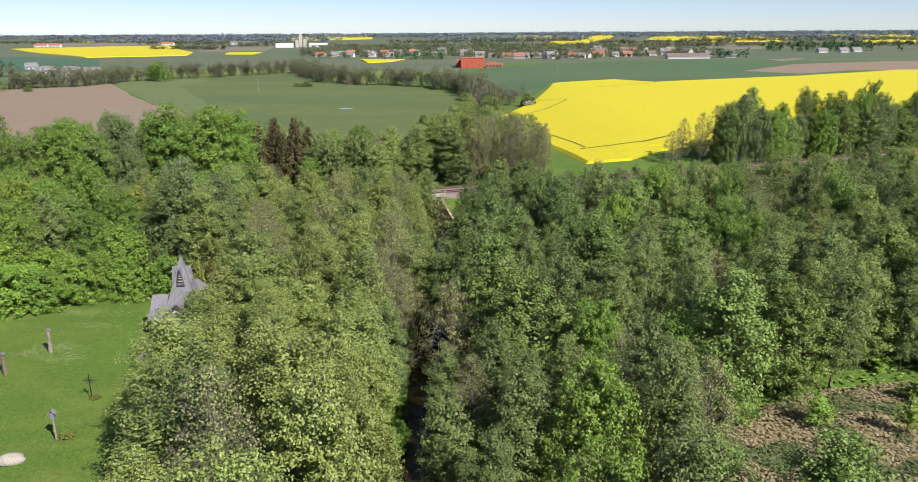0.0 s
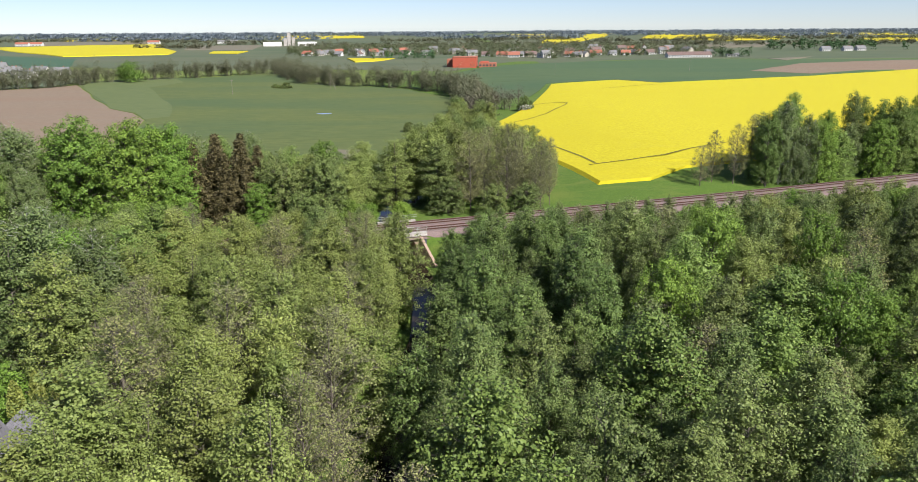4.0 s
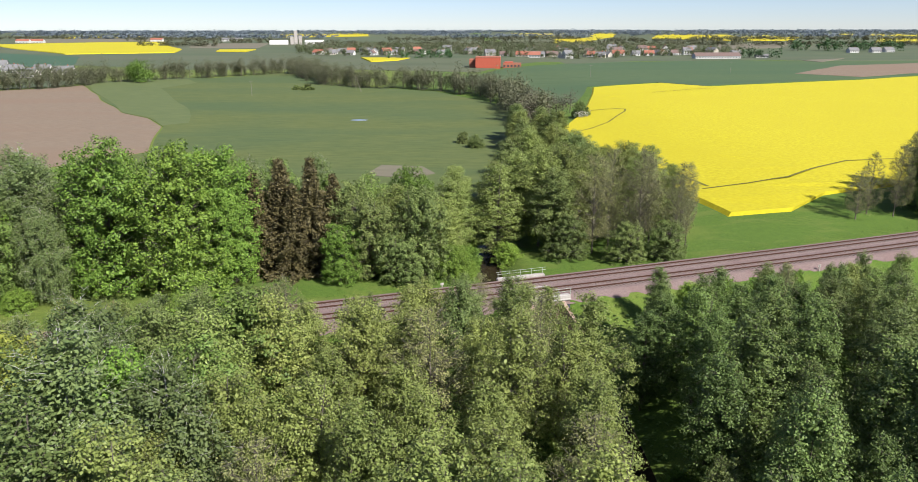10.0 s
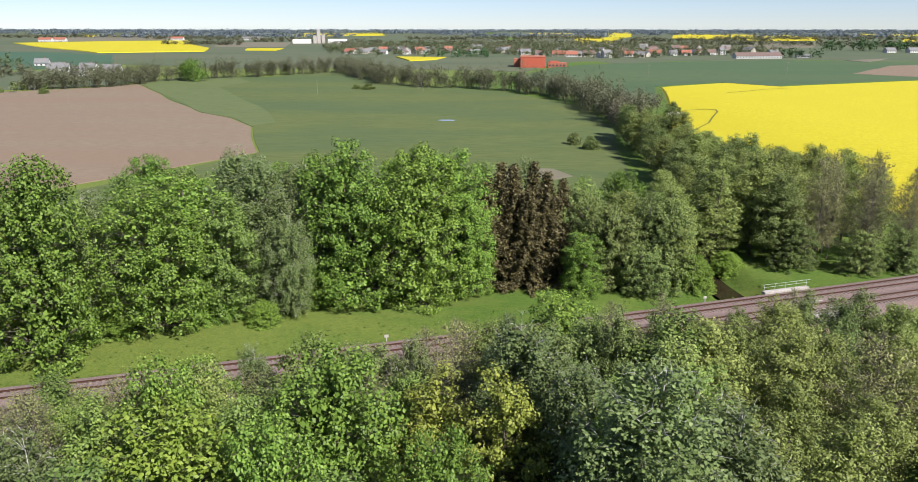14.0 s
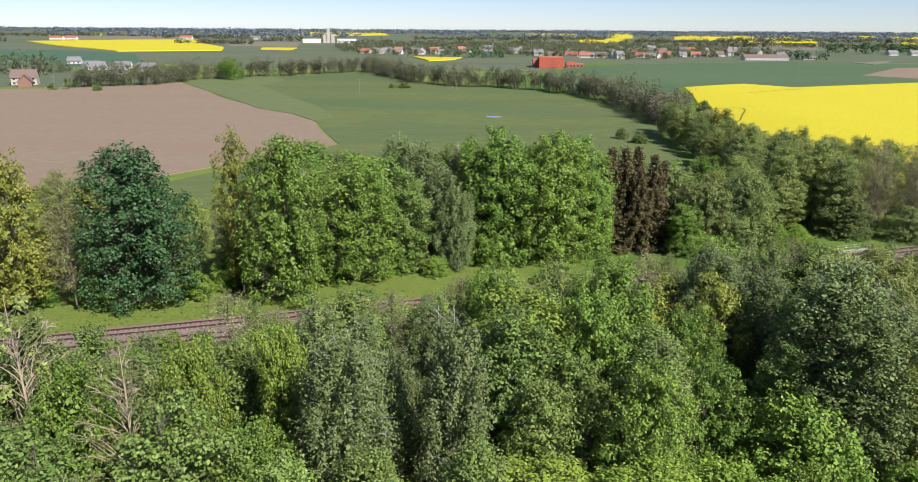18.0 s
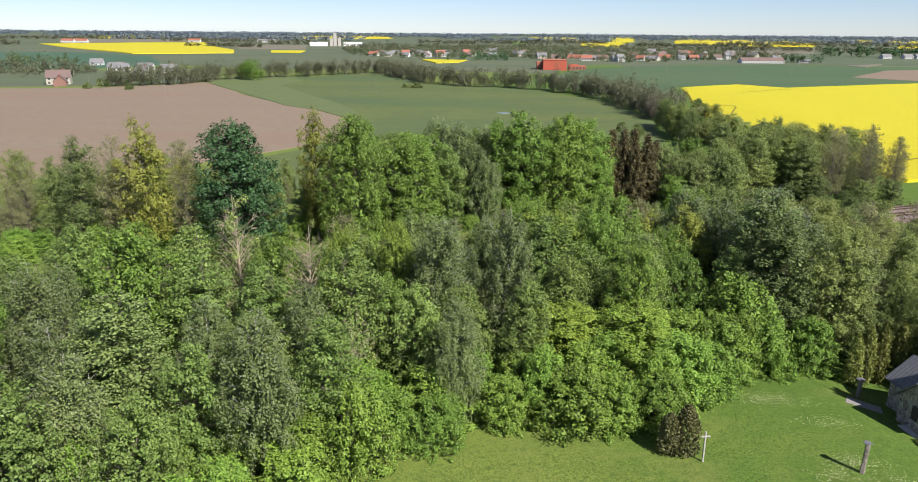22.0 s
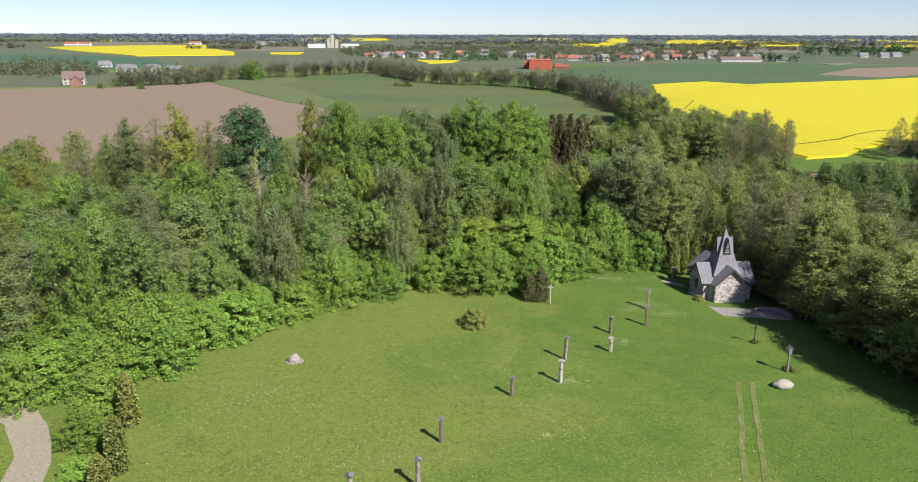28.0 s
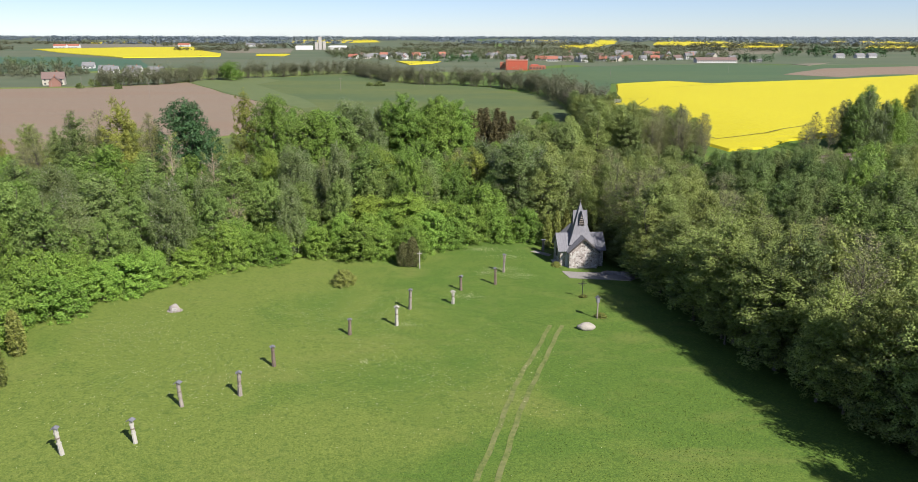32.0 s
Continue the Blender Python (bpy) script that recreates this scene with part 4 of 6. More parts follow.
def wing(s, y0, length, splay):
    """A wing wall that falls away from the front."""
    bm = bmesh.new()
    vs = []
    for f, top in ((0, -0.75), (1, -4.8)):
        cx, cy = s * (2.25 + splay * f), y0 - length * f
        for w in (-0.22, 0.22):
            for z in (-6.3, top):
                vs.append(bm.verts.new((cx + w, cy, z)))
    for f in ((0, 1, 3, 2), (4, 6, 7, 5), (0, 4, 5, 1), (2, 3, 7, 6), (1, 5, 7, 3), (0, 2, 6, 4)):
        bm.faces.new([vs[k] for k in f])
    return bm


bridge = thing("railway_bridge", "small masonry arch bridge carrying two tracks over the brook", "bridge", (BRIDGE[0], BRIDGE[1], -1.1), BRIDGE_TURN)
part("arch_wall", arch_wall(2.35, -6.3, -0.85, 1.5, -2.95, -5.0, 5.0), BRICKWORK, bridge, "pinkish masonry wall with a round arch")
for s in (-1, 1):
    part("wing_wall", wing(s, -5.0, 5.6, 1.3), BRICKWORK, bridge)
    for q in range(8):
        f = (q + 0.5) / 8
        bmc = bmesh.new()
        box(bmc, (s * (2.25 + 1.3 * f), -5.0 - 5.6 * f, -0.76 - 4.05 * f), (0.5, 0.66, 0.14), s * 13, 0.02)
        bmesh.ops.rotate(bmc, verts=bmc.verts, cent=(s * (2.25 + 1.3 * f), -5.0 - 5.6 * f, -0.76 - 4.05 * f), matrix=Matrix.Rotation(0.62, 3, "X"))
        part("coping_stone", bmc, BRICKWORK, bridge)
bm = bmesh.new()
box(bm, (0, -4.75, -0.42), (6.9, 0.8, 0.6), 0, 0.05)
box(bm, (0, -5.05, -0.72), (7.0, 0.5, 0.2), 0, 0.03)
part("parapet", bm, CONCRETE, bridge, "white concrete parapet slab")
bm = bmesh.new()
box(bm, (0, 4.2, -0.35), (7.4, 0.7, 0.42), 0, 0.05)
part("edge_slab", bm, CONCRETE, bridge, "white concrete edge slab")
PAINT = surface("pale_green_paint", (0.26, 0.30, 0.26), (0.36, 0.40, 0.35), 6, 1, 0.5)
for side, yy in ((1, 4.35), (-1, -4.9)):
    for q in range(5):
        bm = bmesh.new()
        box(bm, (-3.5 + 1.75 * q, yy, 0.32), (0.055, 0.055, 0.9), 0, 0.01)
        part("railing_post", bm, PAINT, bridge)
    for z in (0.36, 0.74):
        bm = bmesh.new()
        box(bm, (0.15 if side > 0 else 0, yy, z), (7.9 if side > 0 else 7.1, 0.045, 0.045), 0, 0.01)
        part("rail_bar", bm, PAINT, bridge)
bm = bmesh.new()
box(bm, (0, 0, -0.62), (4.6, 9.8, 0.25))
part("deck", bm, CONCRETE, bridge)


# small line-side things
def line_post(o, x, label, h, r, mat, cap=False):
    a = rail_turn(x)
    px, py = x - math.sin(a) * o, rail_y(x) + math.cos(a) * o
    ob = thing("lineside_post", label, "post", (px, py, gz(px, py)), math.degrees(a), "lineside posts")
    bm = bmesh.new()
    bmesh.ops.create_cone(bm, cap_ends=True, segments=8, radius1=r, radius2=r * 0.8, depth=h + 0.2, matrix=Matrix.Translation((0, 0, h / 2 - 0.1)))
    part("pole", bm, mat, ob)
    if cap:
        bm = bmesh.new()
        box(bm, (0, 0, h - 0.1), (0.5, 0.05, 0.35), 0, 0.01)
        part("plate", bm, CONCRETE, ob, "small pale plate")
    return ob


WOODPOST = surface("weathered_pole", (0.14, 0.12, 0.10), (0.26, 0.23, 0.20), 8, 1)
line_post(-8.2, 57.0, "weathered wooden line pole beside the track", 4.8, 0.12, WOODPOST)
for x, o in ((-62, 6.2), (-20, 6.4), (34, -5.6), (17.5, -5.4), (-128, 12)):
    line_post(o, x, "short white marker post beside the track", 0.9, 0.09, CONCRETE, True)

# ---------- chapel ----------
m, n, l, b = material("fieldstone", 0.9)
vor = n.new("ShaderNodeTexVoronoi")
vor.inputs["Scale"].default_value = 3.2
mp = n.new("ShaderNodeNewGeometry")
l.new(mp.outputs["Position"], vor.inputs["Vector"])
sep = n.new("ShaderNodeSeparateColor")
l.new(vor.outputs["Color"], sep.inputs[0])
stone_col = ramp(n, l, sep.outputs[0], [(0.0, (0.12, 0.10, 0.092)), (0.35, (0.26, 0.215, 0.20)), (0.7, (0.36, 0.32, 0.30)), (1.0, (0.46, 0.435, 0.41))])
edge = n.new("ShaderNodeTexVoronoi")
edge.feature = "DISTANCE_TO_EDGE"
edge.inputs["Scale"].default_value = 3.2
l.new(mp.outputs["Position"], edge.inputs["Vector"])
joint = ramp(n, l, edge.outputs["Distance"], [(0.03, (0, 0, 0)), (0.09, (1, 1, 1))])
l.new(mix(n, l, joint, (0.34, 0.315, 0.295), stone_col), b.inputs["Base Color"])
bump(n, l, b, joint, 0.6, 0.06)
FIELDSTONE = m
SHINGLE = surface("grey_roof_board", (0.095, 0.092, 0.105), (0.195, 0.188, 0.206), 5.0, 0.5, 0.6, stretch=(1, 1, 0.25), third=(0.13, 0.125, 0.14))
DARKWOOD = surface("dark_wood", (0.035, 0.03, 0.03), (0.08, 0.07, 0.065), 8, 1)
GREYWOOD = surface("weathered_wood", (0.13, 0.105, 0.09), (0.27, 0.235, 0.205), 6, 0.9, stretch=(2, 2, 0.4))
PALEWOOD = surface("pale_bleached_wood", (0.22, 0.20, 0.175), (0.40, 0.375, 0.34), 6, 0.9, stretch=(2, 2, 0.4))
BROWNWOOD = surface("brown_carved_wood", (0.075, 0.055, 0.042), (0.19, 0.145, 0.115), 6, 0.9, stretch=(2, 2, 0.4))
WHITEWASH = surface("pale_plaster", (0.32, 0.305, 0.29), (0.42, 0.405, 0.385), 3, 0.5)


def prism(bm, ax, along, half, eave, apex, base=None):
    """A gabled solid: from ax[0] to ax[1] along an axis, half wide."""
    z0 = -0.4 if base is None else base
    ring = []
    for d in ax:
        pts = [(-half, z0), (half, z0), (half, eave), (0, apex), (-half, eave)]
        ring.append([bm.verts.new((w, d, z) if along == "y" else (d, w, z)) for w, z in pts])
    a, c = ring
    bm.faces.new(a)
    bm.faces.new(c)
    for k in range(5):
        bm.faces.new((a[k], a[(k + 1) % 5], c[(k + 1) % 5], c[k]))


def slope(ax, along, half, eave, apex, side, seam=None, over=0.35, thick=0.12):
    """One roof slope, or one seam on it."""
    bm = bmesh.new()
    run = (apex - eave) / half
    lo_w, lo_z = half + over, eave - run * over
    n0 = Vector((-(apex - lo_z), lo_w)).normalized()
    up = Vector((run, 1)).normalized() * thick

    def at(d, w, z):
        return (side * w, d, z) if along == "y" else (d, side * w, z)

    def slab(d0, d1, lift, th):
        vs = []
        for d in (d0, d1):
            for w, z in ((lo_w, lo_z), (0.0, apex)):
                for t in (lift, lift + th):
                    vs.append(bm.verts.new(at(d, w + up.x * t / thick, z + up.y * t / thick)))
        for f in ((0, 1, 3, 2), (4, 6, 7, 5), (0, 4, 5, 1), (2, 3, 7, 6), (1, 5, 7, 3), (0, 2, 6, 4)):
            bm.faces.new([vs[k] for k in f])

    if seam is None:
        slab(ax[0], ax[1], 0.0, thick)
    else:
        slab(seam, seam + 0.05, thick, 0.035)
    return bm


chapel = thing("chapel", "small cross-shaped fieldstone chapel with a steep grey spire", "chapel", (-35.6, 85.4, -2.25), 5)
HALF, EAVE, APEX = 2.3, 2.9, 5.0
arms = {"south": ((-3.5, 0), "y"), "north": ((0, 5.6), "y"), "west": ((-3.6, 0), "x"), "east": ((0, 3.6), "x")}
for nm, (ax, along) in arms.items():
    bm = bmesh.new()
    prism(bm, ax, along, HALF, EAVE, APEX)
    part("wall", bm, FIELDSTONE, chapel)
    out = (ax[0] - 0.4, ax[1]) if ax[0] < 0 else (ax[0], ax[1] + 0.4)
    for side in (-1, 1):
        roof = part("roof", slope(out, along, HALF, EAVE, APEX, side), SHINGLE, chapel, "grey boarded roof slope with seams")
        for k in np.arange(out[0] + 0.25, out[1] - 0.1, 0.42):
            part("seam", slope(out, along, HALF, EAVE, APEX, side, float(k)), SHINGLE, roof)
# gable boards of the south arm
for side in (-1, 1):
    bm = bmesh.new()
    L = math.hypot(HALF + 0.3, APEX - EAVE + 0.27)
    a = math.atan2(APEX - EAVE, HALF)
    bmesh.ops.create_cube(bm, size=1, matrix=Matrix.Translation((side * (HALF + 0.3) / 2, -3.93, (EAVE + APEX) / 2 - 0.1)) @ Matrix.Rotation(side * a, 4, "Y") @ Matrix.Diagonal((L, 0.06, 0.24, 1)))
    part("bargeboard", bm, DARKWOOD, chapel)


def spire():
    """Four flared sides that sharpen to a point."""
    bm = bmesh.new()
    prev = None
    for z, r in ((3.6, 2.15), (5.2, 1.5), (7.0, 0.95), (8.7, 0.46), (10.2, 0.03)):
        ring = [bm.verts.new((sx * r, sy * r, z)) for sx, sy in ((-1, -1), (1, -1), (1, 1), (-1, 1))]
        if prev:
            for k in range(4):
                bm.faces.new((prev[k], prev[(k + 1) % 4], ring[(k + 1) % 4], ring[k]))
        prev = ring
    bm.faces.new(prev)
    return bm


part("spire", spire(), SHINGLE, chapel, "steep pyramid spire of grey boards")
for k in range(4):
    m4 = Matrix.Rotation(k * math.pi / 2, 4, "Z")
    bm = bmesh.new()
    ps = [(-0.52, -1.25, 6.6), (0.52, -1.25, 6.6), (0, -1.18, 8.9), (-0.3, -0.5, 6.6), (0.3, -0.5, 6.6), (0, -0.3, 8.9)]
    v = [bm.verts.new(m4 @ Vector(p)) for p in ps]
    for f in ((0, 2, 5, 3), (1, 4, 5, 2), (0, 3, 4, 1)):
        bm.faces.new([v[q] for q in f])
    dormer = part("dormer", bm, SHINGLE, chapel, "narrow pointed belfry dormer")
    bm = bmesh.new()
    for z0, w in ((6.75, 0.40), (7.1, 0.32), (7.45, 0.24), (7.8, 0.16)):
        bmesh.ops.create_cube(bm, size=1, matrix=m4 @ Matrix.Translation((0, -1.18, z0 + 0.1)) @ Matrix.Rotation(0.5, 4, "X") @ Matrix.Diagonal((2 * w, 0.14, 0.03, 1)))
    part("louvre", bm, GREYWOOD, dormer)
    bm = bmesh.new()
    ps = [(-0.44, -1.15, 6.65), (0.44, -1.15, 6.65), (0, -1.1, 8.6)]
    bm.faces.new([bm.verts.new(m4 @ Vector(p)) for p in ps])
    back = bmesh.ops.extrude_face_region(bm, geom=bm.faces[:])
    for e in back["geom"]:
        if isinstance(e, bmesh.types.BMVert):
            e.co += (m4 @ Vector((0, 0.1, 0)))
    part("belfry_opening", bm, DARKWOOD, dormer, "dark triangular opening")
bm = bmesh.new()
box(bm, (0, 0, 10.4), (0.06, 0.06, 0.6))
box(bm, (0, 0, 10.55), (0.3, 0.06, 0.06))
part("finial_cross", bm, DARKWOOD, chapel)
for s in (-1, 1):
    bm = bmesh.new()
    box(bm, (s * 2.45, -2.35, 1.2), (0.55, 0.5, 3.2), 0, 0.05)
    part("corner_buttress", bm, WHITEWASH, chapel, "pale corner buttress")
bm = bmesh.new()
box(bm, (-3.64, 0, 1.9), (0.12, 0.8, 1.4), 0, 0.02)
part("side_window", bm, DARKWOOD, chapel)
bm = bmesh.new()
box(bm, (-4.0, -0.6, 0.05), (0.8, 3.2, 0.25), 0, 0.04)
part("doorstep", bm, WHITEWASH, chapel, "pale stone plinth step")

# ---------- lawn things ----------
STONE = surface("granite", (0.15, 0.135, 0.125), (0.29, 0.265, 0.25), 6, 0.8, third=(0.22, 0.18, 0.16))
STONE_PALE = surface("pale_granite", (0.20, 0.18, 0.155), (0.32, 0.288, 0.252), 6, 0.8)


def carved_post(seed, h):
    """A carved wooden memorial pole: shaft with notches, and a little roof."""
    g = np.random.default_rng(seed)
    bm = bmesh.new()
    prev = None
    zs = np.linspace(-0.25, h - 0.18, 12)
    for k, z in enumerate(zs):
        r = 0.19 * (1 - 0.12 * k / 11) * (1 + (g.uniform(-0.22, 0.12) if 3 < k < 11 else 0.08))
        ring = [bm.verts.new((r * math.cos(a) * (1 + 0.15 * math.cos(4 * a)), r * math.sin(a) * (1 + 0.15 * math.cos(4 * a)), z)) for a in np.linspace(0, 2 * math.pi, 10, endpoint=False)]
        if prev:
            for q in range(10):
                bm.faces.new((prev[q], prev[(q + 1) % 10], ring[(q + 1) % 10], ring[q]))
        else:
            bm.faces.new(ring[::-1])
        prev = ring
    bm.faces.new(prev)
    cap = bmesh.new()
    w = g.uniform(0.27, 0.36)
    for s in (-1, 1):
        bmesh.ops.create_cube(cap, size=1, matrix=Matrix.Translation((s * w * 0.48, 0, h - 0.1)) @ Matrix.Rotation(s * 0.5, 4, "Y") @ Matrix.Diagonal((w * 1.15, w * 1.7, 0.05, 1)))
    return bm, cap


POSTS = [(-89.3, 23.8, 2.75, "leaning pale "), (-83.9, 25.7, 2.4, "leaning pale "), (-82.3, 32.3, 2.65, "slightly leaning "), (-77.4, 34.7, 2.65, "slim grey "), (-75.7, 41.5, 2.5, "brownish "), (-68.8, 50.6, 2.15, "short "), (-63.4, 53.8, 2.65, "plain pale "), (-62.1, 59.6, 2.9, "tall "), (-56.4, 62.1, 1.9, "short pale "), (-55.3, 67.7, 2.25, "dark "), (-50.2, 70.6, 2.65, "dark brown "), (-48.6, 76.6, 3.0, "tall grey ")]
for k, (x, y, h, word) in enumerate(POSTS):
    ob = thing("carved_pole", word + "carved wooden memorial pole with a small roof", "pole", (x, y, gz(x, y)), float(rng.uniform(0, 60)), "carved poles on the lawn")
    ob.matrix_basis = pose(x, y, gz(x, y), rng.uniform(-2, 2), -4 if k < 3 else rng.uniform(-1.5, 2.5), rng.uniform(-25, 25))
    shaft, cap = carved_post(200 + k, h)
    wood = PALEWOOD if "pale" in word else BROWNWOOD if "dark" in word or "brown" in word or word == "short " else GREYWOOD
    part("shaft", shaft, wood, ob)
    for z in (0.42, 0.6, 0.78):
        bm = bmesh.new()
        bmesh.ops.create_cone(bm, cap_ends=True, segments=10, radius1=0.225, radius2=0.205, depth=0.09, matrix=Matrix.Translation((0, 0, z * h)))
        part("carved_band", bm, BROWNWOOD if z == 0.6 else wood, ob)
    part("pole_roof", cap, PALEWOOD if k in (6, 8) else SHINGLE, ob, "little grey gabled roof")


def rock(seed, size, flat=False):
    bm = bmesh.new()
    bmesh.ops.create_icosphere(bm, subdivisions=3, radius=1.0)
    for v in bm.verts:
        w = noise.noise(v.co * 1.3 + Vector((seed, 0, 0))) * 0.22 + noise.noise(v.co * 3.1 + Vector((0, seed, 0))) * 0.08
        v.co *= 1 + w
        v.co = Vector((v.co.x * size[0], v.co.y * size[1], v.co.z * size[2]))
    for f in bm.faces:
        f.smooth = True
    return bm


stone = thing("memorial_stone", "upright grey memorial stone with a pale plate", "memorial stone", (-92.4, 57.3, gz(-92.4, 57.3)), 12)
part("stone", rock(3, (0.72, 0.36, 1.0)), STONE, stone)
bm = bmesh.new()
box(bm, (0.05, -0.38, 0.35), (0.5, 0.05, 0.36), 0, 0.01)
plate = part("plate", bm, WHITEWASH, stone, "pale plate with unreadable marks")
bm = bmesh.new()
for z in (0.42, 0.33, 0.25):
    box(bm, (0.05, -0.408, z), (0.36, 0.01, 0.03))
part("marks", bm, DARKWOOD, plate)
bm = bmesh.new()
for k in range(14):
    a = k * 2 * math.pi / 14
    bmesh.ops.create_icosphere(bm, subdivisions=1, radius=0.16, matrix=Matrix.Translation((0.85 * math.cos(a), 0.6 * math.sin(a), 0.02)))
part("stone_edging", bm, STONE, stone)

bo = tagged(new("boulder", finish(rock(8, (1.15, 0.75, 0.5)), "boulder", STONE_PALE)), "large pale boulder lying on the lawn", "boulder")
bo.matrix_basis = pose(-39.6, 54.1, gz(-39.6, 54.1) + 0.3, 0, 8, 20)

sign = thing("wayside_cross", "slim grey wooden wayside pole with a roofed head", "wayside pole", (-37.55, 57.75, gz(-37.55, 57.75)), 10)
bm = bmesh.new()
box(bm, (0, 0, 1.15), (0.16, 0.16, 2.6), 0, 0.02)
part("shaft", bm, GREYWOOD, sign)
bm = bmesh.new()
box(bm, (0, 0, 2.55), (0.42, 0.3, 0.7), 0, 0.03)
part("shrine_head", bm, SHINGLE, sign, "grey roofed head")
bm = bmesh.new()
for s in (-1, 1):
    bmesh.ops.create_cube(bm, size=1, matrix=Matrix.Translation((s * 0.16, 0, 2.98)) @ Matrix.Rotation(s * 0.8, 4, "Y") @ Matrix.Diagonal((0.5, 0.5, 0.05, 1)))
part("pole_roof", bm, SHINGLE, sign)

cross = thing("wooden_cross", "pale weathered wooden cross in front of a juniper", "cross", (-61.7, 77.6, gz(-61.7, 77.6)), 5)
bm = bmesh.new()
box(bm, (0, 0, 1.4), (0.15, 0.15, 3.0), 0, 0.02)
part("shaft", bm, PALEWOOD, cross)
bm = bmesh.new()
box(bm, (0, -0.02, 2.45), (0.8, 0.12, 0.14), 0, 0.02)
part("crossbar", bm, PALEWOOD, cross)

gate = thing("wooden_gatepost", "small dark wooden post with a roof beside the chapel path", "post", (-40.6, 92.2, gz(-40.6, 92.2)), 15)
bm = bmesh.new()
box(bm, (0, 0, 0.95), (0.35, 0.3, 2.1), 0, 0.03)
part("shaft", bm, WOODPOST, gate)
bm = bmesh.new()
box(bm, (0, 0, 2.05), (0.7, 0.6, 0.12), 0, 0.02)
part("pole_roof", bm, SHINGLE, gate)

# flowerbeds under the wayside pole and the iron cross
kind_of_tree("shrub", "garden_shrub", "low rounded yellow-green garden shrub on the lawn", "shrub", "garden shrubs",
             [(broad_tree(301 + k, 2.4, 3.2, LEAF_THUJA, BARK, 6000, 0.11, 0.02, 120, "bush", 0.05, 0.3, 1.1, stems=3), 2.4, 3.2) for k in range(2)])
kind_of_tree("sapling", "young_sapling", "thin young tree with few leaves", "tree", "saplings",
             [(broad_tree(311, 3, 1.0, LEAF_BUSH, BARK, 700, 0.09, 0.25, 24, "oval", 0.03, 0.2, 1.3), 3, 1.0)])
plant("shrub", -72.4, 69.2, 2.3, 3.4)
plant("shrub", -37.0, 58.3, 0.6, 1.6, label="small flowering shrub at the foot of the wayside pole")
plant("shrub", -39.6, 82.2, 0.9, 1.6, label="small green shrub at the chapel wall")
plant("shrub", -38.0, 65.8, 0.5, 1.3, label="small shrub at the foot of an iron cross")
IRON = surface("wrought_iron", (0.03, 0.032, 0.03), (0.075, 0.08, 0.075), 12, 2, 0.5, 0.7)
cross = thing("iron_cross", "slim dark wrought-iron cross with a small flowerbed at its foot", "cross", (-38.2, 65.6, gz(-38.2, 65.6)), 8)
bm = bmesh.new()
box(bm, (0, 0, 1.35), (0.09, 0.09, 3.0), 0, 0.015)
part("shaft", bm, IRON, cross)
bm = bmesh.new()
box(bm, (0, 0, 2.15), (1.15, 0.07, 0.08), 0, 0.015)
part("crossbar", bm, IRON, cross)
for k in range(4):
    bm = bmesh.new()
    a = math.pi / 4 + k * math.pi / 2
    box(bm, (0.27 * math.cos(a), 0, 2.15 + 0.27 * math.sin(a)), (0.05, 0.05, 0.38))
    bmesh.ops.rotate(bm, verts=bm.verts, cent=(0.27 * math.cos(a), 0, 2.15 + 0.27 * math.sin(a)), matrix=Matrix.Rotation(math.pi / 2 - a, 3, "Y"))
    part("ray", bm, IRON, cross)
for s in (-1, 1):
    bm = bmesh.new()
    bmesh.ops.create_icosphere(bm, subdivisions=1, radius=0.07, matrix=Matrix.Translation((s * 0.58, 0, 2.15)))
    part("finial", bm, IRON, cross)
for x, y, h, w in ((-107.8, 45.5, 4.5, 5.5), (-106.6, 39.5, 3.6, 4.2), (-111.5, 50, 6, 7), (-104.6, 34, 2.6, 3.2)):
    plant("bush", x, y, h, w, label="bright leafy bush behind the columnar thujas")
for x, y, h, w in ((-104.3, 43.3, 5.4, 1.9), (-102.0, 35.9, 5.4, 1.8), (-101.2, 31.6, 4.6, 1.7)):
    plant("thuja", x, y, h, w)
for x, y, h in ((-39.5, 95.6, 6.2), (-37.8, 96.3, 7.0), (-36.0, 96.8, 7.2), (-33.8, 97.2, 7.4), (-31.8, 97.4, 7.4), (-30, 96.4, 7.0)):
    plant("thuja", x, y, h, 1.7, label="dark columnar thuja behind the chapel")
kind_of_tree("juniper", "juniper", "dark brownish juniper at the wood's edge", "shrub", "junipers", [(column_tree(99, 5, 2.4, LEAF_JUNIPER, 3600, 0.17), 5, 2.4)])
plant("juniper", -62.9, 78.7, 4.8, 2.3)
plant("juniper", -64.3, 78.8, 3.9, 2.1)

# paved forecourt, wheel tracks and sandy road
COBBLE = surface("cobble_paving", (0.13, 0.118, 0.11), (0.27, 0.25, 0.235), 5, 0.6, relief=0.8, depth=0.05)
WORN = surface("worn_grass", (0.062, 0.088, 0.020), (0.14, 0.156, 0.044), 2.2, 0.5, 0.95, third=(0.16, 0.152, 0.068), lo=0.35, hi=0.65)


def patch(name, label, poly, lift, mat, cell=3.0, category="path", step=1.2):
    return field(name, label, poly, lift, mat, cell, step, category)


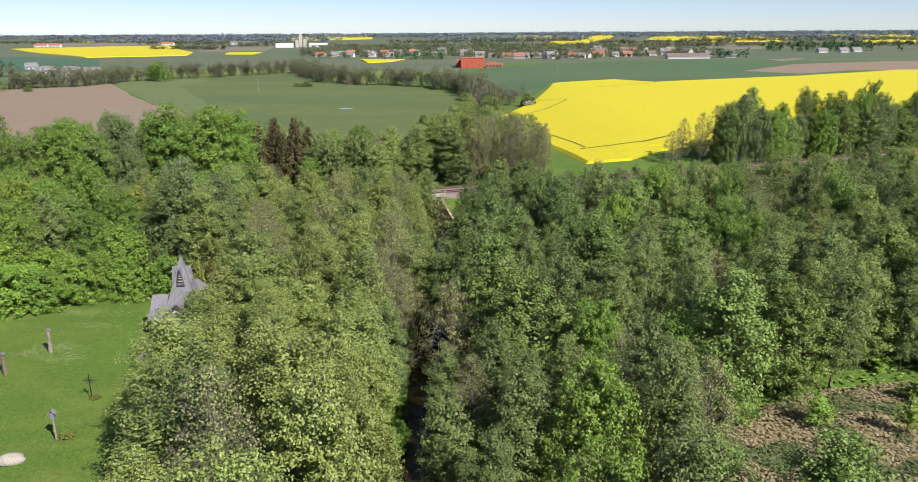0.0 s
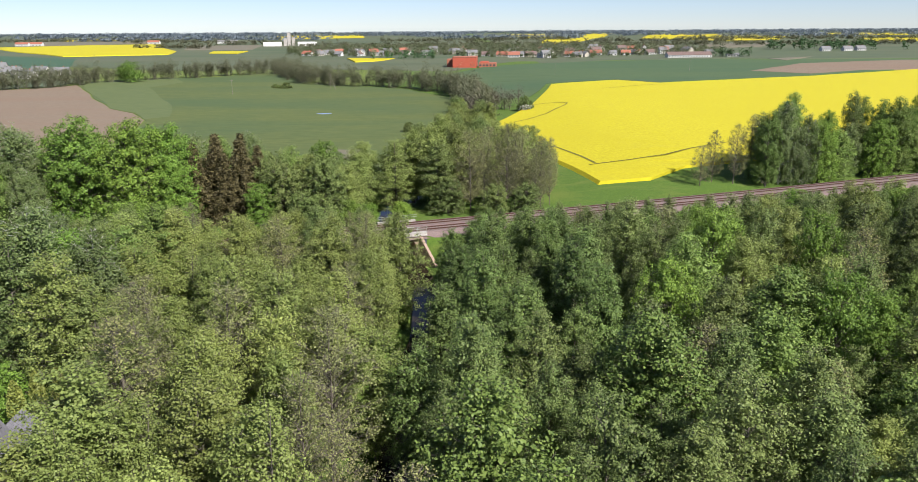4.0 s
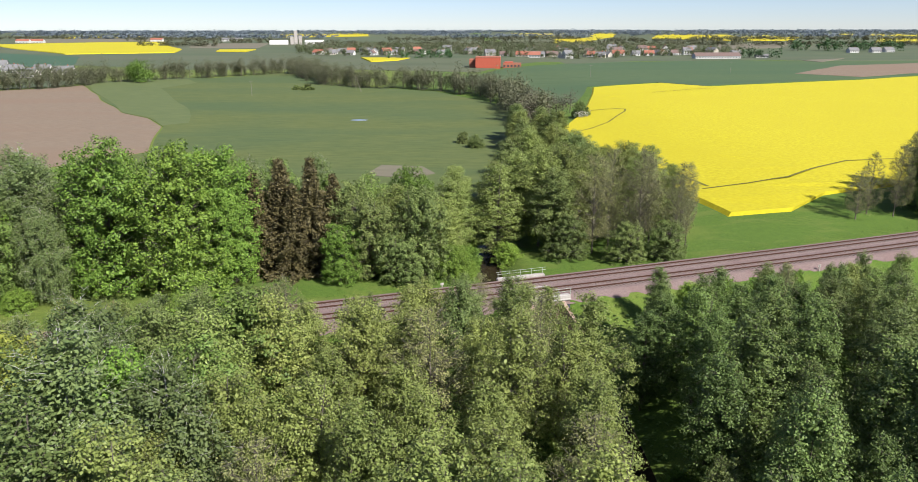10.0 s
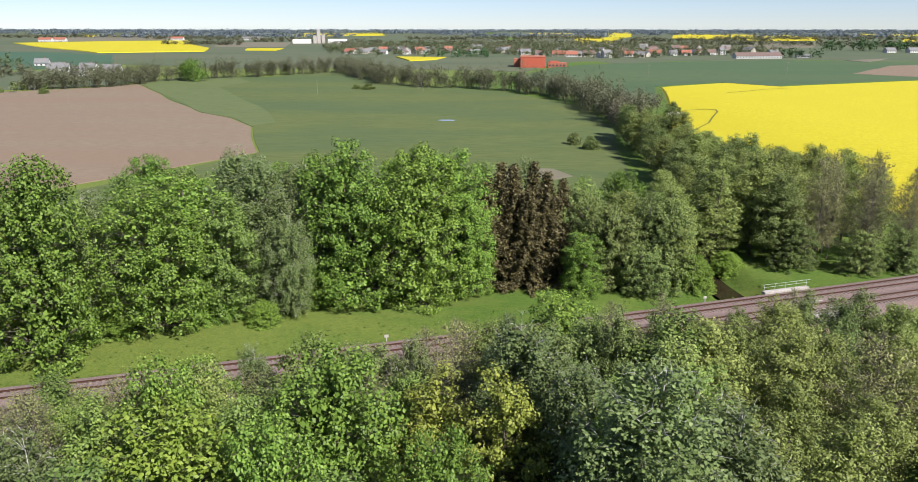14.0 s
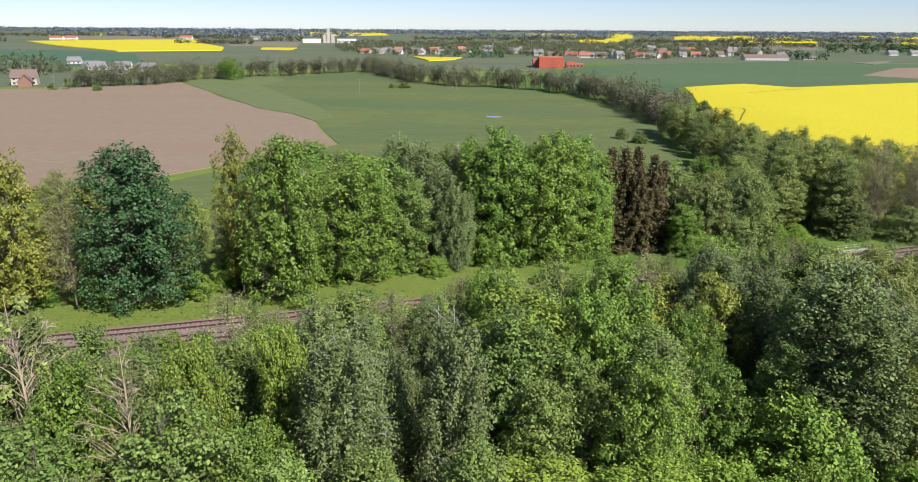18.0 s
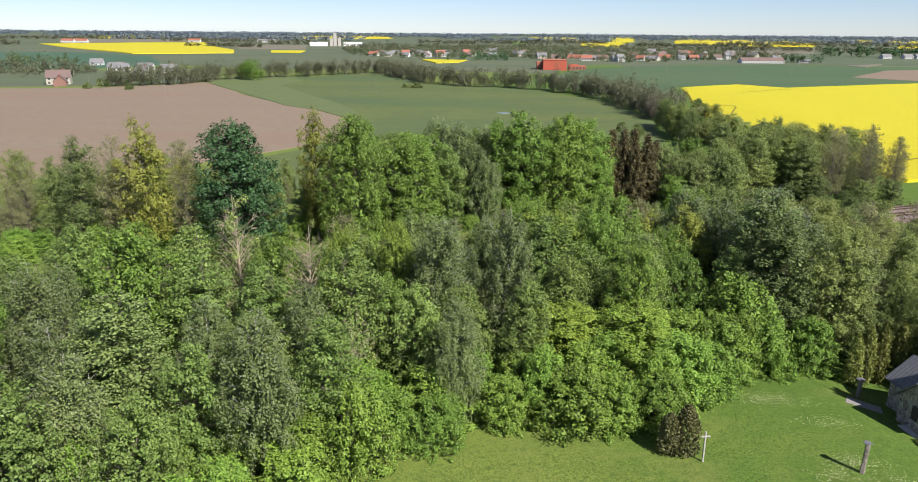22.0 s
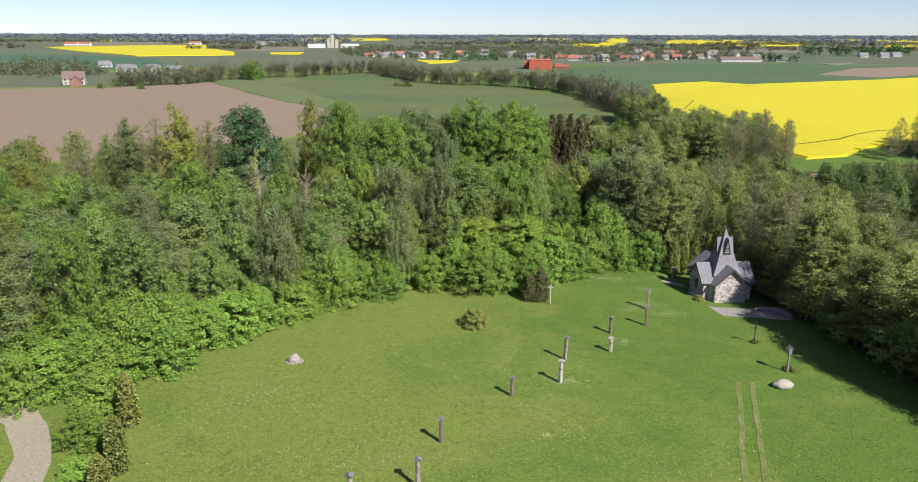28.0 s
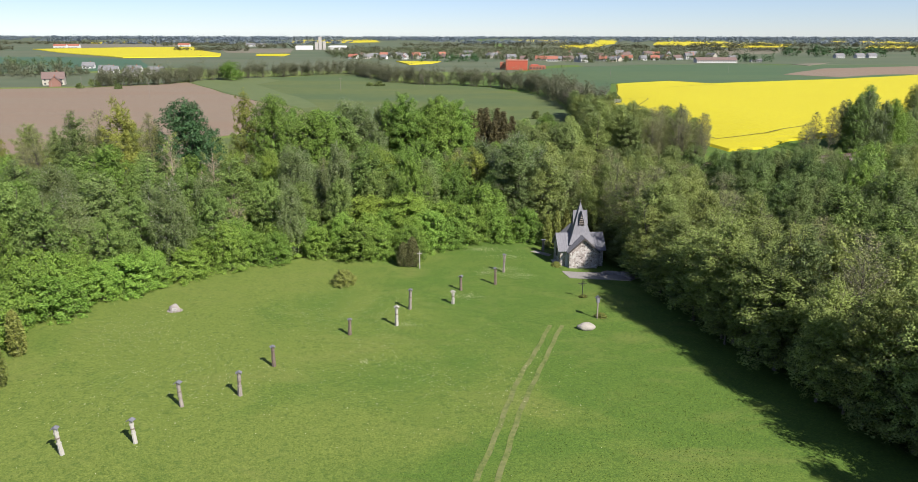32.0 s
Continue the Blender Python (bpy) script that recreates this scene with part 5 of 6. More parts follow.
patch("forecourt", "cobbled forecourt with a low stone kerb beside the chapel", [(-39.1, 79.9), (-38.3, 76.2), (-29.3, 75.2), (-27, 77.5), (-28.3, 80.8), (-33.3, 79.6)], 0.05, COBBLE)
patch("forecourt", "cobbled path at the side of the chapel", [(-43, 90), (-40.0, 88.5), (-39.4, 90.2), (-42, 91.8)], 0.05, COBBLE)
kerb = thing("low_stone_wall", "low curved fieldstone wall beside the forecourt", "wall", (-29.2, 80.5, gz(-29.2, 80.5)), 0)
for k in range(9):
    a = 0.25 * k
    st = part("stone", rock(20 + k, (0.5, 0.34, 0.42)), STONE, kerb)
    st.matrix_basis = pose(2.6 * math.cos(a) - 2.2, 2.6 * math.sin(a) - 4.0, 0.25, 0, 0, math.degrees(a) + 90)
lane = [(-43.2, 55), (-44.6, 51), (-47.9, 41.3), (-50.8, 31.2), (-53.4, 21.3), (-56, 8), (-58, -12)]
ly = np.arange(55, -12, -1.0)
lx = np.interp(-ly, [-p[1] for p in lane], [p[0] for p in lane])
for off in (-0.8, 0.8):
    tagged(new("wheel_track", ribbon([(x + off + 0.1 * math.sin(y * 0.31 + off) + 0.05 * math.sin(y * 1.3), y) for x, y in zip(lx, ly)], 0.26, lambda x, y: gz(x, y) + 0.03, "wheel_track", WORN)), "worn wheel track in the lawn", "track", kind="structure")
patch("sandy_road", "bare sandy road curving past the lawn", [(-121, 49.5), (-116.5, 48.5), (-112, 43.5), (-108.5, 37.5), (-106.7, 32), (-105.5, 18), (-109, 18), (-109.8, 31), (-112, 38), (-116, 43.5), (-123, 46.5)], 0.03, SAND, 3.0, "road")


# ---------- flowers, reeds, grass ----------
def sprinkle(name, label, category, spots, size, mat, seed, lift=0.08, upright=False):
    """Very many small leaves or petals as one object."""
    g = np.random.default_rng(seed)
    p = np.asarray(spots, float)
    c = np.column_stack([p, land(p[:, 0], p[:, 1]) + lift * g.uniform(0.4, 1.4, len(p))])
    lv, lf = leaves(g, c, size, 0.0 if upright else 5.0, -3.0 if upright else 0.0)
    return tagged(new(name, quad_mesh(name, lv, lf, mat)), label, category, kind="stuff")


g = np.random.default_rng(5)
spots = []
for cx, cy, rx, ry, n in ((-51.5, 89.5, 5, 1.8, 420), (-48.5, 78, 3.2, 1.6, 260), (-51, 76, 2.0, 1.2, 140), (-54.5, 65, 2.5, 1.5, 200), (-46.5, 75, 2.5, 1.5, 220), (-62, 54, 1.4, 0.8, 90), (-66, 43, 0.8, 0.5, 40), (-47.5, 85, 3, 1.5, 160), (-85, 38, 14, 12, 900), (-70, 58, 12, 10, 800), (-95, 50, 7, 8, 500), (-58, 40, 14, 12, 700)):
    spots += [(cx + g.normal(0, rx * 0.5), cy + g.normal(0, ry * 0.5)) for _ in range(n)]
sprinkle("daisies", "patches of small white and cream lawn flowers", "flowers", spots, 0.09, FLOWER, 6)
p = np.column_stack([g.uniform(-112, -14, 70000), g.uniform(18, 97, 70000)])
p = p[inside(LAWN, p[:, 0], p[:, 1])]
spots = p[np.sin(p[:, 0] * 0.9 + 2 * np.sin(p[:, 1] * 0.37)) * np.sin(p[:, 1] * 0.8 + 2 * np.sin(p[:, 0] * 0.31)) > g.uniform(-1.1, 0.7, len(p))]
GRASS_BLADE = leaf_material("grass_tuft", (0.072, 0.118, 0.018), (0.138, 0.19, 0.034), 0.4, 0.05)
sprinkle("lawn_grass", "uneven tufts of lawn grass", "grass", spots, 0.10, GRASS_BLADE, 7, 0.03)
p = np.column_stack([g.uniform(-260, 140, 40000), g.uniform(70, 225, 40000)])
d = np.abs(p[:, 1] - rail_y(p[:, 0]))
spots = p[(d > 5.6) & (d < 16) & (np.abs(p[:, 0] - brook_x(p[:, 1])) > 2.6)]
sprinkle("verge_grass", "rough fresh grass on the railway verge", "grass", spots, 0.26, GRASS_BLADE, 8, 0.08)
REED_BLADE = leaf_material("dry_reed_blade", (0.21, 0.165, 0.095), (0.36, 0.29, 0.18), 0.25, 0.05)
REED_GREEN = leaf_material("fresh_reed_blade", (0.08, 0.11, 0.04), (0.15, 0.18, 0.075), 0.35, 0.05)
STRAW = surface("wet_clearing_straw", (0.10, 0.105, 0.045), (0.20, 0.175, 0.095), 3.0, 0.25, relief=0.6, depth=0.1)
patch("wet_clearing", "straw-covered wet ground of the clearing", REED, 0.06, STRAW, 3.0, "ground")
dry, fresh = [], []
for _ in range(60000):
    x, y = g.uniform(20, 66), g.uniform(28, 80)
    if inside(REED, x, y):
        (dry if noise.noise(Vector((x / 4.5, y / 4.5, 7))) > -0.06 + g.uniform(-0.12, 0.12) else fresh).append((x, y))
sprinkle("dry_reeds", "flattened straw-coloured dry reeds in a wet clearing", "reeds", dry, 0.30, REED_BLADE, 9, 0.4)
sprinkle("fresh_reeds", "fresh green reeds and sedge in a wet clearing", "reeds", fresh, 0.3, REED_GREEN, 10, 0.45)
p = np.column_stack([g.uniform(-40, 110, 26000), g.uniform(25, 160, 26000)])
spots = p[(np.abs(p[:, 1] - rail_y(p[:, 0])) > 8) & ~inside(LAWN, p[:, 0], p[:, 1]) & ~inside(REED, p[:, 0], p[:, 1]) & (np.abs(p[:, 0] - brook_x(p[:, 1])) > 2.4)]
sprinkle("undergrowth", "leafy undergrowth on the floor of the brook wood", "undergrowth", spots, 0.5, LEAF_ASPEN, 11, 0.5)
for x, y in scatter([(24, 50), (30, 68), (40, 77), (54, 80), (64, 74), (66, 50), (45, 40)], 5.5, 21, lambda x, y: noise.noise(Vector((x / 9, y / 9, 2))) > 0.05):
    plant("sapling", x, y, rng.uniform(2.5, 5), rng.uniform(2.0, 3.2), label="young willow sapling among the reeds")


# ---------- far woods ----------
def wood_stuff(name, label, spots, low, high, per, size, mat, seed, slim=0.62):
    """Many small far trees as one object: stems and clumped crowns."""
    g = np.random.default_rng(seed)
    cs, tv, tf, nv = [], [], [], 0
    for x, y in spots:
        h = g.uniform(low, high)
        z = gz(x, y)
        w = h * slim * g.uniform(0.8, 1.25)
        blobs = g.normal(0, 1, (7, 3)) * (0.2 * w, 0.2 * w, 0.19 * h) + (x, y, z + 0.48 * h)
        p = blobs[g.integers(0, 7, per)] + g.normal(0, 1, (per, 3)) * (0.16 * w, 0.16 * w, 0.11 * h)
        p[:, 2] = np.maximum(p[:, 2], z + 0.06 * h)
        cs.append(p)
    c = np.concatenate(cs)
    lv, lf = leaves(g, c, size, 0.4)
    crowns = tagged(new(name, quad_mesh(name, lv, lf, mat)), label, "woods", kind="stuff")
    for x, y in spots[:400]:
        z = gz(x, y)
        tube(tv, tf, np.array([(x, y, z - 0.2), (x + 0.2, y, z + 0.35 * high), (x, y + 0.3, z + 0.7 * high)]), [0.16, 0.12, 0.05], 4)
    part("trunks", mesh_of("trunks", tv, tf, BARK), None, crowns)
    return crowns


def along(pts, gap, wide, seed):
    g = np.random.default_rng(seed)
    out = []
    for (ax, ay), (bx, by) in zip(pts, pts[1:]):
        n = max(1, int(math.hypot(bx - ax, by - ay) / gap))
        for k in range(n):
            f = (k + g.uniform(0, 1)) / n
            out.append((ax + (bx - ax) * f + g.normal(0, wide), ay + (by - ay) * f + g.normal(0, wide)))
    return out


belt = along([(-328, 522), (-284, 548), (-276, 592), (-254, 614), (-218, 640), (-184, 676), (-160, 698), (-124, 616), (-102, 570), (-76, 549), (-48, 543), (-21, 522), (-4, 490), (7, 446), (10, 395), (9, 360)], 1.5, 4.2, 31)
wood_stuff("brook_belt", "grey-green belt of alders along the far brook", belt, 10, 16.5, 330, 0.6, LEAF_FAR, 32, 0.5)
wood_stuff("brook_belt", "taller grey alders where brook and fields meet", along([(9, 352), (10, 372), (16, 400), (30, 396)], 2.2, 3.0, 33), 9, 14, 420, 0.42, LEAF_BARE, 34)
wood_stuff("bright_trees", "bright green willow clump in the belt", along([(-256, 592), (-240, 596)], 3, 3.0, 35), 15, 18, 420, 0.9, LEAF_MAPLE, 36)
kind_of_tree("fieldbush", "field_bush", "lone bush standing in the field", "bush", "field bushes", [(broad_tree(321, 3.5, 5, LEAF_WILLOW, BARK, 2500, 0.25, 0.04, 80, "bush", 0.08, 0.45, stems=3), 3.5, 5)])
for x, y, h, w in ((-115, 532, 4, 8), (-123, 535, 3, 6), (-18, 318, 4, 5), (-14, 308, 4.5, 5), (33, 384, 7, 7), (-300, 500, 4, 6), (-330, 505, 4, 6)):
    plant("fieldbush", x, y, h, w)
sprinkle("blossoming_bush", "white blossoming bush at the field corner", "bush", [(33 + g.normal(0, 1.5), 380 + g.normal(0, 1.5)) for _ in range(240)], 0.5, BLOSSOM, 37, 2.2)
POND = surface("pond_water", (0.15, 0.17, 0.20), (0.20, 0.225, 0.26), 1, 0.2, 0.05)
patch("field_pond", "small pale puddle in the green field", [(-66, 380.5), (-63, 379), (-59.5, 380), (-59, 382), (-62, 383.5), (-65.5, 382.5)], 0.22, POND, 6, "pond", 3)
patch("reed_patch", "pale dry patch in the field", [(-45, 262), (-33, 258), (-26, 264), (-30, 274), (-42, 276)], 0.25, STUBBLE, 8, "reeds", 3)
# tramlines in the rape
for pts in ([(36, 397), (44, 399), (51, 398), (54.5, 394), (53, 387), (46, 372), (40, 358), (31, 345), (24, 338)], [(86, 470), (100, 480), (115, 492), (131, 500)],
            [(38, 236), (50, 238), (61, 242), (72, 252), (85, 262), (105, 266), (125, 268)], [(20, 300), (26, 285), (33, 270), (38, 250), (40, 238)], [(150, 318), (175, 325), (200, 330)]):
    dense = [(float(np.interp(k, range(len(pts)), [p[0] for p in pts])), float(np.interp(k, range(len(pts)), [p[1] for p in pts]))) for k in np.arange(0, len(pts) - 0.99, 0.2)]
    tagged(new("tramline", ribbon(dense, 0.38, lambda x, y: gz(x, y) + 0.9, "tramline", RAPE_GREEN)), "dark wheel track through the rape", "track", kind="structure")

# ---------- village ----------
ROOF_GREY = surface("grey_roof", (0.11, 0.108, 0.112), (0.19, 0.186, 0.19), 1, 0.1, 0.8)
ROOF_RED = surface("red_roof", (0.22, 0.075, 0.05), (0.31, 0.13, 0.09), 1, 0.1, 0.8)
ROOF_BROWN = surface("brown_roof", (0.10, 0.068, 0.062), (0.17, 0.118, 0.105), 1, 0.1, 0.8)
RENDER_WHITE = surface("white_render", (0.42, 0.41, 0.395), (0.56, 0.55, 0.53), 1, 0.1)
RENDER_CREAM = surface("cream_render", (0.29, 0.265, 0.22), (0.40, 0.37, 0.31), 1, 0.1)
BRICK_RED = surface("red_brick", (0.24, 0.085, 0.055), (0.32, 0.125, 0.08), 2, 0.2)
BRICK_OLD = surface("old_dull_brick", (0.15, 0.075, 0.06), (0.24, 0.13, 0.105), 2, 0.2)
GLASS = surface("window_glass", (0.03, 0.035, 0.04), (0.06, 0.065, 0.07), 1, 0.2, 0.15)


def house(x, y, turn, w, d, eave, ridge, wall, roof, label, chimney=True, name="house"):
    ob = thing(name, label, "house", (x, y, gz(x, y)), turn, "village houses" if name == "house" else "")
    bm = bmesh.new()
    prism(bm, (-w / 2, w / 2), "x", d / 2, eave, ridge - 0.15)
    part("wall", bm, wall, ob)
    bm = bmesh.new()
    run = (ridge - eave) / (d / 2)
    for s in (-1, 1):
        vs = []
        for px in (-w / 2 - 0.5, w / 2 + 0.5):
            for wy, z in ((d / 2 + 0.5, eave - 0.5 * run), (0, ridge)):
                for t in (0, 0.2):
                    vs.append(bm.verts.new((px, s * wy, z + t)))
        for f in ((0, 1, 3, 2), (4, 6, 7, 5), (0, 4, 5, 1), (2, 3, 7, 6), (1, 5, 7, 3), (0, 2, 6, 4)):
            bm.faces.new([vs[k] for k in f])
    rf = part("roof", bm, roof, ob)
    if chimney:
        bm = bmesh.new()
        box(bm, (w * 0.18, 0.3, ridge + 0.3), (0.7, 0.7, 1.6))
        part("chimney", bm, BRICK_RED, rf)
    for k in range(max(2, int(w / 3.2))):
        px = -w / 2 + w * (k + 0.5) / max(2, int(w / 3.2))
        for z in ((1.5, 4.2) if eave > 5 else (1.5,)):
            bm = bmesh.new()
            box(bm, (px, -d / 2 - 0.03, z), (1.3, 0.12, 1.3))
            part("window", bm, GLASS, ob)
    return ob


walls = (RENDER_WHITE, RENDER_CREAM, RENDER_WHITE, RENDER_WHITE, RENDER_CREAM)
roofs = (ROOF_GREY, ROOF_GREY, ROOF_BROWN, ROOF_GREY, ROOF_GREY, ROOF_BROWN, ROOF_RED)
words = {ROOF_GREY: "grey", ROOF_RED: "red", ROOF_BROWN: "brown"}
sites = scatter([(-220, 1075), (-140, 1040), (-60, 1075), (20, 1070), (70, 1000), (60, 880), (112, 905), (170, 985), (215, 1000), (290, 1020), (330, 1000), (300, 1180), (100, 1250), (-100, 1270), (-240, 1200)], 27, 41)
front = along([(20, 1010), (70, 960), (112, 915), (170, 985), (215, 1000), (290, 1022), (335, 1000)], 17, 12, 43) + along([(-215, 1080), (-140, 1050), (-60, 1085), (10, 1075)], 20, 16, 44)
for x, y in [tuple(q) for q in sites[:40]] + front:
    wl, rf = walls[int(rng.integers(5))], roofs[int(rng.integers(7))]
    two = rng.uniform() < 0.35
    house(x, y, float(rng.uniform(-30, 30)) + (90 if rng.uniform() < 0.3 else 0), rng.uniform(9, 15), rng.uniform(7, 9.5), 5.6 if two else 3.2, 9.2 if two else 6.6, wl, rf,
          ("two-storey " if two else "low ") + "village house with a %s roof" % words[rf])
# long farm building, hall, red house and cottages
house(272, 912, 4, 52, 12, 3.2, 6.5, RENDER_WHITE, ROOF_BROWN, "long low farm building with a brown roof", False, "farm_building")
house(330, 928, 0, 14, 6, 2.4, 4.2, RENDER_WHITE, ROOF_GREY, "small white shed beside dark trees", False, "shed")
house(-366, 538, 20, 15, 10, 5.2, 9.8, RENDER_CREAM, ROOF_BROWN, "large cream house with a dark brown roof", True, "farmhouse")
house(-358, 524, -65, 9, 8, 3.4, 7.6, BRICK_OLD, ROOF_BROWN, "red brick wing of the farmhouse", True, "farmhouse")
for x, y in ((-392, 690), (-372, 696), (-343, 676), (-401, 700), (-352, 642), (-453, 770)):
    house(x, y, float(rng.uniform(-20, 20)), rng.uniform(11, 15), 8.5, 3.2, 7.0, RENDER_WHITE, ROOF_GREY, "white cottage with a grey roof behind the belt")
for x, y in ((-1016, 1779), (-990, 1790), (-775, 1940), (-583, 1962), (-600, 1950)):
    house(x, y, 0.0, 30, 12, 5, 9, RENDER_WHITE, ROOF_RED if x < -700 else ROOF_GREY, "far farm building among the fields", False, "farm_building")
for x, y in ((553, 1094), (520, 1090), (580, 1110)):
    house(x, y, 5.0, 13, 9, 3.4, 7, RENDER_WHITE, ROOF_GREY, "house at the edge of a grove")

ORANGE = surface("orange_red_cladding", (0.30, 0.062, 0.036), (0.37, 0.09, 0.055), 1.5, 0.2, 0.6, stretch=(3, 3, 0.3))
hall = thing("red_hall", "large windowless hall with orange-red metal cladding", "hall", (8, 768, gz(8, 768)), -4)
bm = bmesh.new()
box(bm, (0, 0, 4.6), (23, 30, 10.2), 0, 0.15)
part("body", bm, ORANGE, hall)
bm = bmesh.new()
box(bm, (0, 0, 9.85), (23.5, 30.5, 0.4), 0, 0.05)
part("parapet", bm, BRICK_RED, hall)
bm = bmesh.new()
box(bm, (-14.5, 3, 3.6), (6.2, 22, 8.2), 0, 0.1)
part("annex", bm, BRICK_RED, hall, "darker red annex")
low = thing("red_annex_building", "lower dark red building with a stepped roof", "building", (30, 762, gz(30, 762)), -4)
bm = bmesh.new()
box(bm, (0, 0, 1.9), (17, 14, 4.6), 0, 0.1)
part("body", bm, BRICK_RED, low)
bm = bmesh.new()
box(bm, (-3, 0, 4.6), (8, 12, 1.6), 0, 0.1)
part("upper_storey", bm, ORANGE, low)
for k in range(5):
    bm = bmesh.new()
    box(bm, (-7 + 3.3 * k, -7.05, 1.8), (1.8, 0.15, 1.6))
    part("window", bm, GLASS, low)

silo = thing("grain_silo", "tall pale concrete grain tower with low halls", "silo", (-362, 1640, gz(-362, 1640)), 10)
for px, pz, sx, sz in ((0, 14, 7, 30), (-8, 8, 7, 18), (9, 9, 7, 20)):
    bm = bmesh.new()
    box(bm, (px, 0, pz - 1), (sx, 9, sz), 0, 0.2)
    part("tower", bm, CONCRETE, silo)
for px, sx in ((-35, 38), (38, 40)):
    bm = bmesh.new()
    prism(bm, (px - sx / 2, px + sx / 2), "x", 9, 6, 9)
    part("hall", bm, RENDER_WHITE, silo)

# trees round the houses
vill = [tuple(p) for p in scatter([(-240, 1100), (-140, 1060), (-20, 1060), (30, 960), (75, 950), (112, 905), (170, 966), (215, 985), (330, 990), (380, 1100), (330, 1350), (-50, 1500), (-300, 1350)], 12, 51)]
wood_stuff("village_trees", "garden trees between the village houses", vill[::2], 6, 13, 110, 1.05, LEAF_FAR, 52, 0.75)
wood_stuff("village_trees", "fresh green garden trees between the village houses", vill[1::2], 5, 12, 110, 1.05, LEAF_GARDEN, 152, 0.8)
wood_stuff("village_trees", "orchard trees before the village houses", along([(-230, 1066), (-140, 1030), (-60, 1062), (15, 1050), (66, 960), (112, 890), (170, 958), (215, 972), (262, 985)], 7, 9, 153), 4, 9, 110, 0.9, LEAF_GARDEN, 154, 0.85)
wood_stuff("grove", "dark grove at the field's edge", along([(306, 925), (338, 922)], 2.5, 4, 53), 10, 15, 70, 1.4, LEAF_OAK, 54)
wood_stuff("grove", "dark grove at the field's edge", along([(-80, 945), (-30, 960)], 3, 8, 55), 8, 13, 60, 1.6, LEAF_OAK, 56)
wood_stuff("grove", "grove of broad trees beyond the fields", along([(480, 1180), (560, 1150), (640, 1160)], 4, 22, 57), 12, 20, 60, 2.2, LEAF_OAK, 58)
wood_stuff("grove", "small wood beside the farmhouse", along([(-560, 640), (-480, 650), (-420, 665)], 3, 9, 59), 9, 14, 90, 1.2, LEAF_FAR, 60)
wood_stuff("grove", "garden trees round the cottages", along([(-460, 640), (-400, 660), (-330, 650), (-290, 640)], 2.6, 16, 61), 6, 11, 110, 0.9, LEAF_FAR, 62)
wood_stuff("grove", "garden trees beside the farmhouse", along([(-332, 512), (-322, 530), (-310, 540), (-300, 548)], 3.5, 4, 63), 4, 8, 110, 0.8, LEAF_WILLOW, 64)
wood_stuff("grove", "dark wood behind the farmhouse", along([(-700, 620), (-560, 700), (-470, 760)], 4, 14, 67), 10, 15, 110, 1.2, LEAF_GARDEN, 68)
wood_stuff("grove", "tall trees at the right field edge", along([(420, 600), (470, 640)], 4, 8, 65), 11, 16, 120, 1.3, LEAF_ASPEN, 66)

# far hedges, woods and the wooded horizon
hedges = []
for a, b2, c, d2 in ((-620, 1500, -480, 1480), (-560, 1780, -380, 1760), (-300, 1480, 100, 1520), (120, 1450, 420, 1420), (-1500, 2200, -900, 2450), (-1300, 1500, -1000, 1560), (420, 1500, 700, 1380), (700, 1420, 1100, 1500), (-200, 2000, 300, 2050), (300, 1760, 640, 1800), (-900, 2050, -600, 2000), (600, 2000, 1200, 1950), (-1900, 2300, -1500, 2100)):
    hedges += along([(a, b2), (c, d2)], 5, 12, int(abs(a)) + 70)
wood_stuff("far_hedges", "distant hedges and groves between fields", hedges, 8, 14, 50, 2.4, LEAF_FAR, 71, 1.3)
horizon = []
for y, gap, seed in ((2350, 9, 1), (2900, 9, 2), (3400, 9, 3), (3900, 8, 4), (4300, 7, 5)):
    g2 = np.random.default_rng(seed)
    for x in np.arange(-0.75 * y - 200, 0.85 * y + 200, gap):
        if noise.noise(Vector((x / 420.0, y / 300.0, 5.0))) > (0.12 if y < 3300 else -0.25 if y < 4000 else -2):
            horizon.append((x + g2.normal(0, 10), y + g2.normal(0, 45)))
